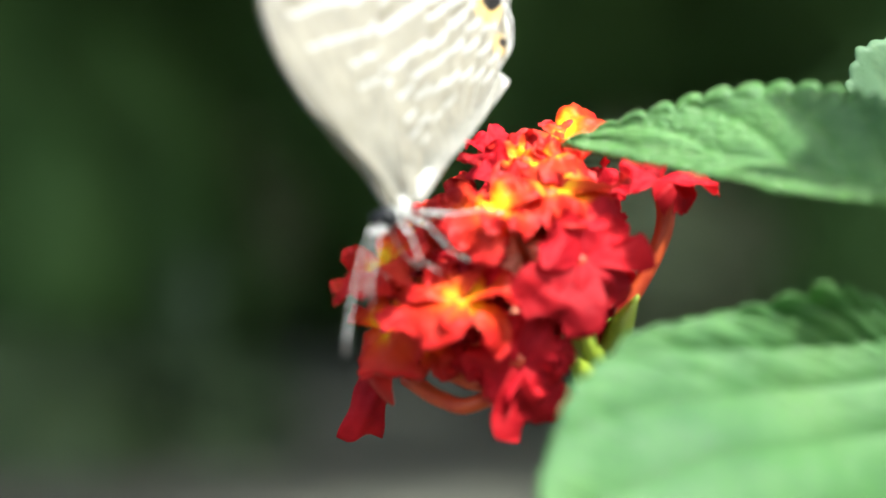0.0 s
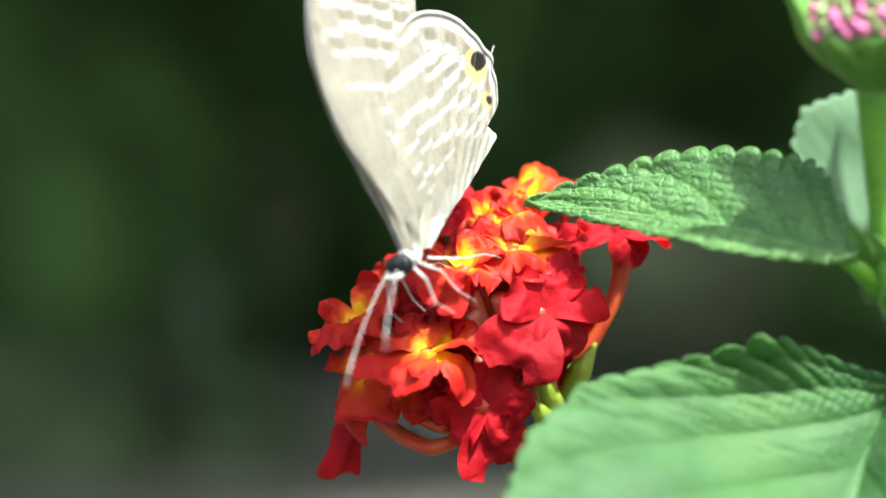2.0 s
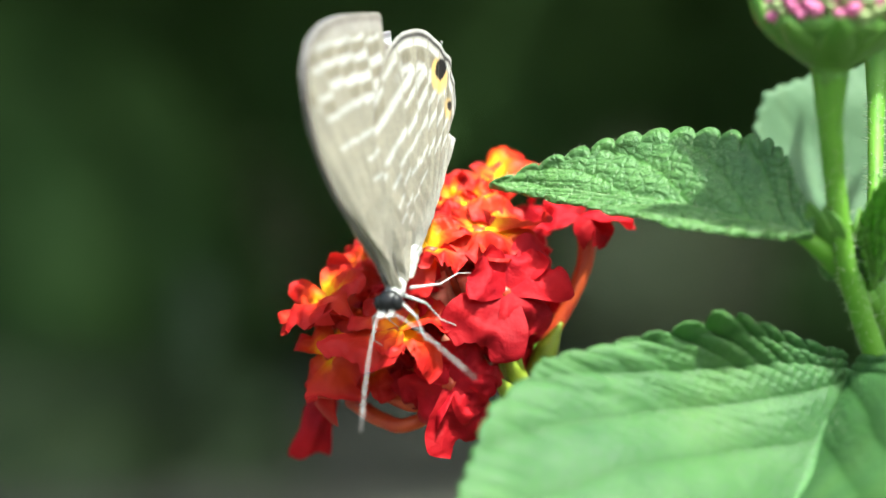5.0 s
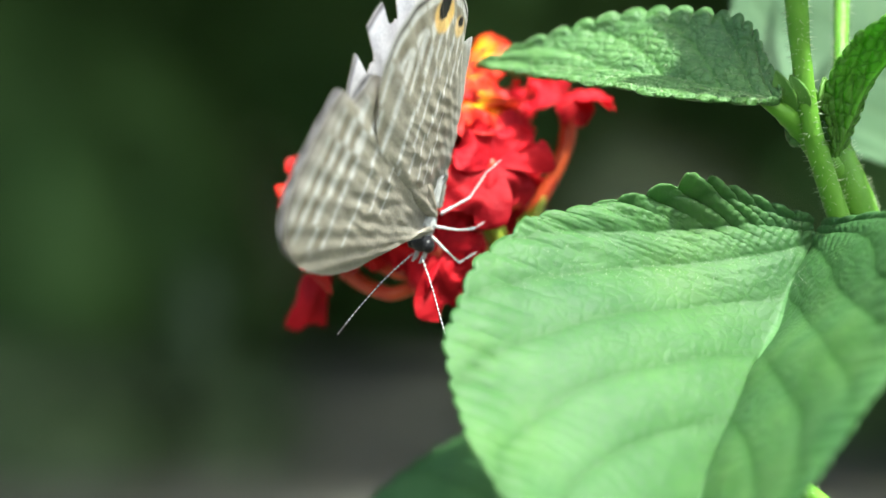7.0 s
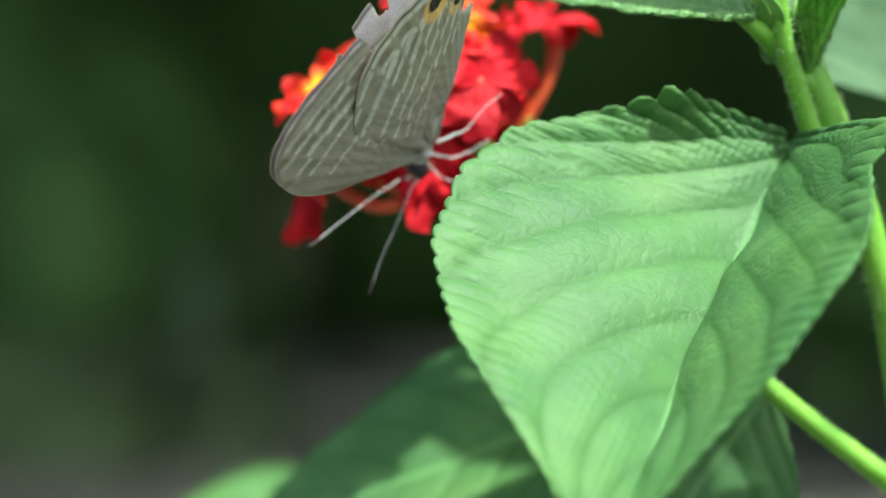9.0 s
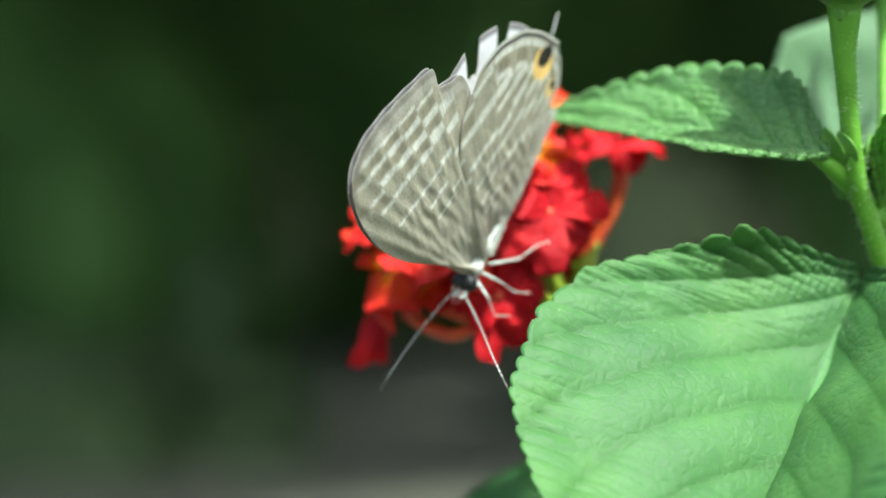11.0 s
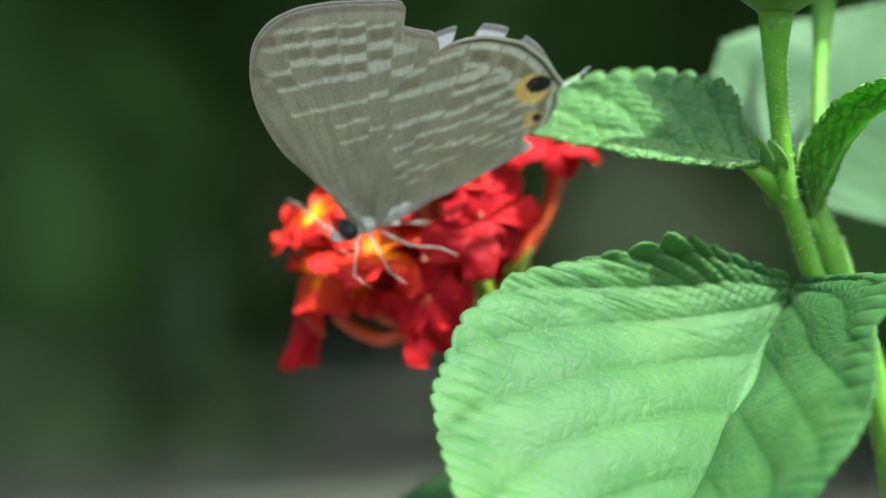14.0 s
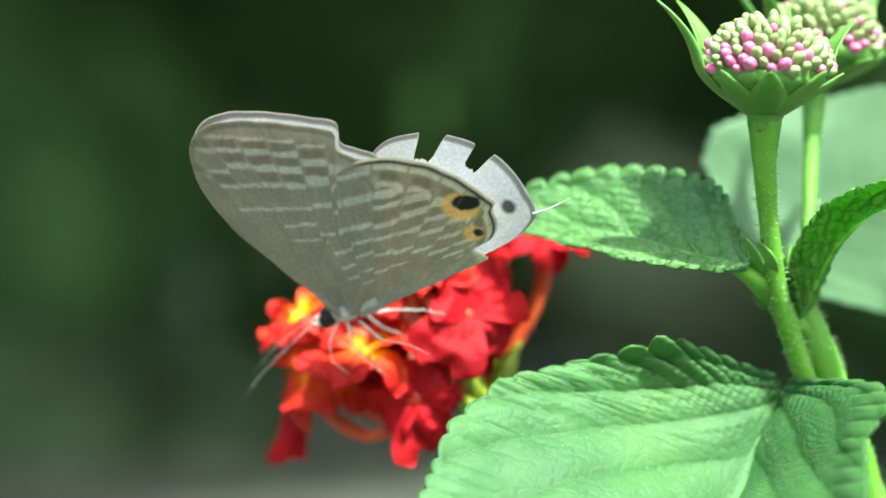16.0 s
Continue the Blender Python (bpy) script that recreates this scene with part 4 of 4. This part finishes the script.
def hind_pattern(x, z, rho):
    cell = hind_cell(x, z)
    c = TAN.lerp(HAZE, 0.8 * smooth(0.4, 0.05, rho))
    low = 1 - smooth(0.0, 2.2, z - (0.2 + 0.38 * x))
    c = c.lerp(Vector((0.24, 0.235, 0.205)), 0.75 * low)
    white, dusk = dashes(x, z, cell, HIND_DASHES, 0.02, 0.35)
    inner = 1 - smooth(0.82, 0.86, rho) * smooth(6.0, 8.0, x)
    c = c.lerp(DUSK, 0.65 * dusk * inner * smooth(8.5, 11, z))
    c = c.lerp(CREAM, 0.80 * white * inner)
    outer = smooth(5.0, 7.5, x) * smooth(5.8, 7.2, z)
    fr = cell - math.floor(cell)
    arch = math.sin(fr * math.pi)
    c = c.lerp(CREAM, 0.85 * outer * line(rho, 0.825 + 0.03 * arch, 0.024) * smooth(0.1, 0.4, arch))
    c = c.lerp(DUSK * 0.9, 0.8 * outer * (1 - smooth(0.5, 1.0, math.hypot((rho - 0.893) / 0.042, (fr - 0.5) / 0.40))))
    c = c.lerp(CREAM, 0.9 * outer * line(rho, 0.948, 0.020) * smooth(0.02, 0.2, arch))
    c = c.lerp(Vector((0.04, 0.035, 0.035)), 0.92 * smooth(4.5, 7.0, x) * smooth(5.8, 7.0, z) * line(rho, 0.976, 0.010))
    c = c.lerp(CREAM, 0.8 * smooth(5.0, 7.0, x) * smooth(0.984, 0.992, rho))
    c = c.lerp(Vector((0.60, 0.37, 0.08)), 0.92 * (1 - smooth(1.05, 1.45, math.hypot((x - 12.1) * 0.92, (z - 10.15) * 1.0))))
    c = c.lerp(Vector((0.012, 0.010, 0.010)), 1 - smooth(0.72, 0.98, math.hypot((x - 12.65) * 0.80, (z - 10.45) * 1.12) + 0.12 * noise.noise(Vector((x * 2.5, z * 2.5, 1)))))
    c = c.lerp(Vector((0.58, 0.37, 0.10)), 0.8 * (1 - smooth(0.55, 0.95, math.hypot(x - 12.2, z - 7.5))))
    c = c.lerp(Vector((0.015, 0.012, 0.012)), 1 - smooth(0.25, 0.5, math.hypot((x - 12.6) * 0.9, z - 7.5)))
    c = c.lerp(CREAM, 0.9 * smooth(11.2, 12.0, x) * (1 - smooth(5.9, 6.3, z)))
    return c


def wing(name, outline, base, pattern, cells, side, torn=(), parent=None, label=""):
    """Thin two-faced wing: patterned outer face, pale inner face. side -1 or 1 is the way its outer face looks along y."""
    nr, na = 110, 360
    rim = spline([Vector((x, 0, z)) for x, z in outline], na)
    b = Vector((base[0], 0, base[1]))
    verts, faces, cols = [], [], []
    for face in (0, 1):
        o = len(verts)
        for i in range(na + 1):
            e = rim[i]
            cut = 1.0
            for at, half, deep in torn:
                cut = min(cut, 1 - deep * (1 - smooth(half * 0.75, half, abs(i / na - at))) * (1 + 0.2 * noise.noise(Vector((i * 0.7, at * 9, 3)))))
            for j in range(nr + 1):
                rho = j / nr * cut
                p = b.lerp(e, rho)
                cell = cells(p.x, p.z)
                fold = 0.06 * math.cos(cell * 2 * math.pi) * rho * (1 - rho * 0.5) + 0.35 * math.sin(rho * 2.5) * 0.5
                fold += 0.10 * noise.noise(Vector((p.x * 1.7, p.z * 0.7, 3 + side))) * smooth(0.95, 0.35, rho)
                y = side * (0.42 * smooth(0.0, 0.25, rho) * (1 - smooth(0.4, 1.0, rho) * 0.8) + fold + (0.03 if face == 0 else -0.03))
                verts.append(Vector((p.x, y, p.z)) * 0.001)
                c = pattern(p.x, p.z, rho)
                c = c * (1 + 0.20 * noise.noise(Vector((p.x * 0.5, p.z * 0.5, side))) + 0.10 * noise.noise(Vector((p.x * 2.2, p.z * 2.2, 5))) + 0.16 * noise.noise(Vector((cell * 7.0, rho * 5.0, 9))))
                vein = line(cell - round(cell), 0, 0.05) * (0.08 if rho > 0.2 else 0)
                c = c.lerp(Vector((0.24, 0.205, 0.15)), vein * 2.2)
                if face:
                    c = Vector((0.62, 0.62, 0.66)).lerp(c, 0.08).lerp(Vector((0.05, 0.045, 0.045)), 0.85 * line(rho, 0.985, 0.018)).lerp(Vector((0.03, 0.028, 0.03)), 0.95 * (pattern is hind_pattern) * (1 - smooth(0.4, 0.75, math.hypot(p.x - 12.6, p.z - 9.9))))
                cols += [c.x, c.y, c.z, 1]
        for i in range(na):
            for j in range(nr):
                a = o + i * (nr + 1) + j
                q = (a, a + 1, a + nr + 2, a + nr + 1)
                faces.append(q if (face == 0) == (side < 0) else q[::-1])
    me = mesh_of(name, verts, faces, [WING])
    me.attributes.new("scales", "FLOAT_COLOR", "POINT").data.foreach_set("color", cols)
    return part(name, me, parent or butterfly, label)


TORN_HIND = [(0.325, 0.024, 0.15), (0.417, 0.018, 0.12)]
fore_near = wing("forewing", FORE, (-0.8, 0.2), fore_pattern, fore_cell, -1, label="grey-brown forewing crossed by broken white lines")
hind_near = wing("hindwing", HIND_NEAR, (0.2, 0.3), hind_pattern, hind_cell, -1, label="hindwing with an orange-ringed black eyespot")
fore_far = wing("forewing", FORE, (-0.8, 0.2), fore_pattern, fore_cell, 1, label="forewing showing its pale inner face")
hind_far = wing("hindwing", HIND, (0.2, 0.3), hind_pattern, hind_cell, 1, TORN_HIND, label="torn hindwing showing its pale bluish inner face")
tv, tf = tube([vec((14.5, 0, 9.6)), vec((15.6, 0.12, 10.0)), vec((17.2, 0.3, 10.9))], [0.00011, 0.00006, 0.00004], 10, 6)
part("tail", mesh_of("tail", tv, tf, [FUZZ]), hind_far)
bv, bf = ball(0.0013, 0.0006, 0.0008, 14, 18, vec((-1.1, 0, 0.2)), 0.12)
part("thorax", mesh_of("thorax", bv, bf, [FUZZ]), butterfly, "thorax covered in white scales")
av, af = tube([vec((0.2, 0, 0.6)), vec((3.0, 0, 1.7)), vec((6.0, 0, 3.0)), vec((8.6, 0, 4.2))], [0.0005, 0.00055, 0.0005, 0.0002], 24, 14, 0.06)
part("abdomen", mesh_of("abdomen", av, af, [FUZZ]), butterfly, "slim pale abdomen")
hv, hf = ball(0.00078, 0.0009, 0.0008, 12, 16, vec((-2.35, 0, 0.0)), 0.06)
head = part("head", mesh_of("head", hv, hf, [DARK]), butterfly, "small dark head")
for s_ in (-1, 1):
    ev, ef = ball(0.00055, 0.0004, 0.0006, 10, 14, vec((-2.5, 0.68 * s_, 0.0)))
    part("eye", mesh_of("eye", ev, ef, [DARK]), head, "glossy black eye")
for s_ in (-1, 1):
    pv, pf = tube([vec((-2.7, 0.3 * s_, -0.45)), vec((-3.3, 0.34 * s_, -0.55)), vec((-3.9, 0.3 * s_, -0.3))], [0.00016, 0.0002, 0.00007], 12, 9, 0.15)
    part("palp", mesh_of("palp", pv, pf, [FUZZ]), head, "white-scaled palp")
ANTENNAE = []
for s_ in (-1, 1):
    tv, tf = tube([Vector((0, 0, 0)), vec((-3.2, 0.1 * s_, 0.15)), vec((-6.8, 0, 0.1)), vec((-9.6, 0, -0.3))], [0.00006, 0.00005, 0.00005, 0.0001], 60, 7)
    a_ = part("antenna", mesh_of("antenna", tv, tf, [RINGED]), butterfly, "thin ringed antenna with a dark club")
    a_.location = vec((-3.4, s_ * 0.4, -0.1))
    ANTENNAE.append(a_)
for s_ in (-1, 1):
    for k_, (x_, fx, fz) in enumerate(((-1.7, -2.6, -4.2), (-0.9, 0.2, -4.4), (0.1, 4.4, -2.6))):
        knee, heel, toe = Vector(((x_ + fx) / 2 - 0.2, s_ * 1.7, -1.3)), Vector((fx, s_ * 2.0, fz * 0.7)), Vector((fx + 1.3, s_ * 2.3, fz))
        hip = Vector((x_, s_ * 0.4, -0.4))
        tv, tf = tube([vec(q) for q in (hip, hip.lerp(knee, 0.5), hip.lerp(knee, 0.92), knee, knee.lerp(heel, 0.08), knee.lerp(heel, 0.5), knee.lerp(heel, 0.92), heel, heel.lerp(toe, 0.08), toe)], [0.00013, 0.0001, 0.00008, 0.00007, 0.00006, 0.00005, 0.000045, 0.00004, 0.00004, 0.00003], 54, 7)
        part("leg", mesh_of("leg", tv, tf, [FUZZ]), butterfly, "thin white-scaled leg")


def motions():
    """All that moves: the butterfly and its wings."""
    FLIGHT = [
        (0.0, -7.69, -1.87, 6.97, 46.9, -5.9, -18.9, -8.0),
        (0.5, -6.45, -2.08, 7.41, 58.5, -7.8, -16.6, 5.2),
        (1.0, -6.51, -2.34, 7.63, 52.5, 0.6, -16.4, -5.1),
        (1.5, -6.08, -2.64, 7.53, 47.5, -9.8, -8.5, -10.8),
        (2.0, -4.93, -2.78, 7.78, 52.7, -8.9, -18.4, -19.9),
        (2.5, -4.62, -2.69, 7.82, 55.7, -6.3, -14.7, -14.8),
        (3.0, -4.03, -2.60, 7.35, 64.4, -7.1, -14.1, -11.8),
        (3.2, -3.20, -2.67, 5.74, 64.1, -6.2, -21.7, -19.5),
        (5.5, -3.85, -2.63, 3.26, 62.4, -2.0, -34.1, -11.0),
        (6.0, -3.17, -2.76, -0.17, 49.2, -3.7, -55.0, -0.1),
        (6.5, -1.65, -1.74, -0.59, 56.5, 1.1, -56.3, 1.1),
        (7.0, -0.84, -1.41, -0.17, 60.3, 15.7, -73.3, -3.5),
        (7.5, -0.97, -1.64, -1.41, 58.4, 24.7, -77.8, -12.8),
        (8.0, -0.90, -1.92, -2.40, 57.2, 33.0, -84.3, -19.1),
        (8.5, -0.29, -1.87, -1.95, 61.7, 35.6, -100.5, -25.1),
        (11.0, -1.80, -1.74, -0.18, 55.1, 13.9, -43.9, 2.4),
        (11.5, -2.10, -1.69, -0.05, 51.2, 12.8, -44.2, -5.4),
        (12.0, -2.20, -1.73, -0.16, 54.0, 14.3, -44.1, -3.5),
        (12.5, -2.00, -1.38, -0.37, 52.8, 16.1, -49.4, -7.2),
        (13.0, -1.96, -1.50, 0.12, 53.3, 15.6, -40.1, 3.4),
        (13.5, -2.56, -1.42, 0.84, 47.8, 24.1, -35.4, -3.3),
        (14.0, -4.33, -1.08, 2.89, 21.4, 29.9, -11.7, -0.4),
        (14.5, -4.61, -1.39, 3.03, -1.7, 29.7, 1.4, -0.9),
        (15.0, -4.39, -1.61, 3.38, -8.5, 32.6, -4.9, -5.3),
        (15.5, -4.89, -1.71, 3.52, -0.6, 36.8, -5.9, -2.3),
        (16.0, -4.85, -1.76, 3.76, -19.2, 39.7, -6.3, -9.6),
    ]
    rows = []
    for t, x, y, z, yaw, pitch, roll, swing in FLIGHT:
        m = Matrix.Translation(mm(x, y, z)) @ Matrix.Rotation(radians(yaw), 4, "Z") @ Matrix.Rotation(radians(pitch), 4, "X") @ Matrix.Rotation(radians(roll), 4, "Y")
        rows.append((t, m))
    walk(butterfly, rows)
    spread = [(0.0, -2), (3.2, -2), (5.5, -5), (6.5, -6), (8.5, -6), (11.0, -5), (13.5, -6), (14.5, -9), (15.0, -10), (15.5, -10), (16.0, -13)]
    for ob, splay in ((fore_near, 0.9), (fore_far, 0.0)):
        walk(ob, [(r[0], Matrix.Rotation(radians(blend([(0.0, splay), (13.5, splay), (15.0, splay + 2.5), (16.0, splay + 3.5)], r[0]) if splay else 1.2 + blend(spread, r[0]) * 0.1 + blend([(0.0, 0), (13.5, 0), (16.0, 2.5)], r[0])), 4, "X") @ Matrix.Rotation(radians(-r[7]), 4, "Y")) for r in FLIGHT])
    walk(hind_near, [(t, Matrix.Rotation(radians(a), 4, "X")) for t, a in ((0.0, 2.6), (13.5, 2.6), (15.0, 4.5), (16.0, 5.2))])
    slide = [(0.0, 0), (13.5, 2), (14.0, 4), (15.5, 5), (16.0, 10)]
    walk(hind_far, [(t, Matrix.Rotation(radians(a), 4, "X") @ Matrix.Rotation(radians(blend(slide, t)), 4, "Y")) for t, a in spread])
    FEELERS = [
        (0.0, -0.82, -0.51, -0.28, -0.77, -0.19, -0.61),
        (0.5, -0.9, -0.33, -0.28, -0.85, -0.05, -0.53),
        (1.0, -0.84, -0.48, -0.25, -0.93, 0.09, -0.35),
        (1.5, -0.77, -0.45, -0.45, -0.89, 0.21, -0.39),
        (2.0, -0.87, -0.39, -0.29, -0.86, -0.02, -0.51),
        (2.5, -0.87, -0.37, -0.32, -0.92, 0.27, -0.29),
        (3.0, -0.91, -0.24, -0.32, -0.8, 0.25, -0.54),
        (3.2, -0.78, -0.3, -0.55, -0.85, -0.1, -0.52),
        (5.5, -0.51, -0.84, -0.18, -0.94, -0.15, -0.3),
        (6, -0.63, -0.7, -0.33, -0.98, -0.2, 0.01),
        (6.5, -0.77, -0.61, 0.17, -0.95, 0.02, 0.31),
        (7, -0.69, -0.69, 0.21, -0.81, 0.03, 0.58),
        (7.5, -0.79, -0.44, 0.43, -0.56, -0.04, 0.83),
        (8, -0.8, -0.28, 0.53, -0.42, 0.1, 0.9),
        (8.5, -0.84, -0.23, 0.49, -0.53, 0.12, 0.84),
        (11, -0.61, -0.78, -0.16, -0.93, 0.23, -0.3),
        (12, -0.6, -0.76, -0.26, -0.98, 0.14, -0.17),
        (13, -0.75, -0.6, -0.29, -0.95, 0.2, 0.25),
        (13.5, -0.58, -0.81, 0.01, -0.78, -0.17, 0.6),
        (14, -0.18, 0.97, -0.14, 0.12, 0.88, -0.46),
        (14.5, -0.22, 0.87, -0.45, -0.22, 0.82, -0.53),
        (15, -0.4, 0.82, -0.41, -0.4, 0.78, -0.48),
        (15.6, -0.4, 0.8, -0.43, -0.42, 0.76, -0.49),
        (16, -0.81, -0.23, -0.54, -0.84, 0.02, -0.55),
    ]
    for k, ob in enumerate(ANTENNAE):
        rows = []
        for r in FEELERS:
            d = Vector(r[1 + 3 * k:4 + 3 * k])
            m = Vector((-1, 0, 0)).rotation_difference(d).to_matrix().to_4x4()
            m.translation = vec((-3.4, (-0.4, 0.4)[k], -0.1))
            rows.append((r[0], m))
        walk(ob, rows)


motions()
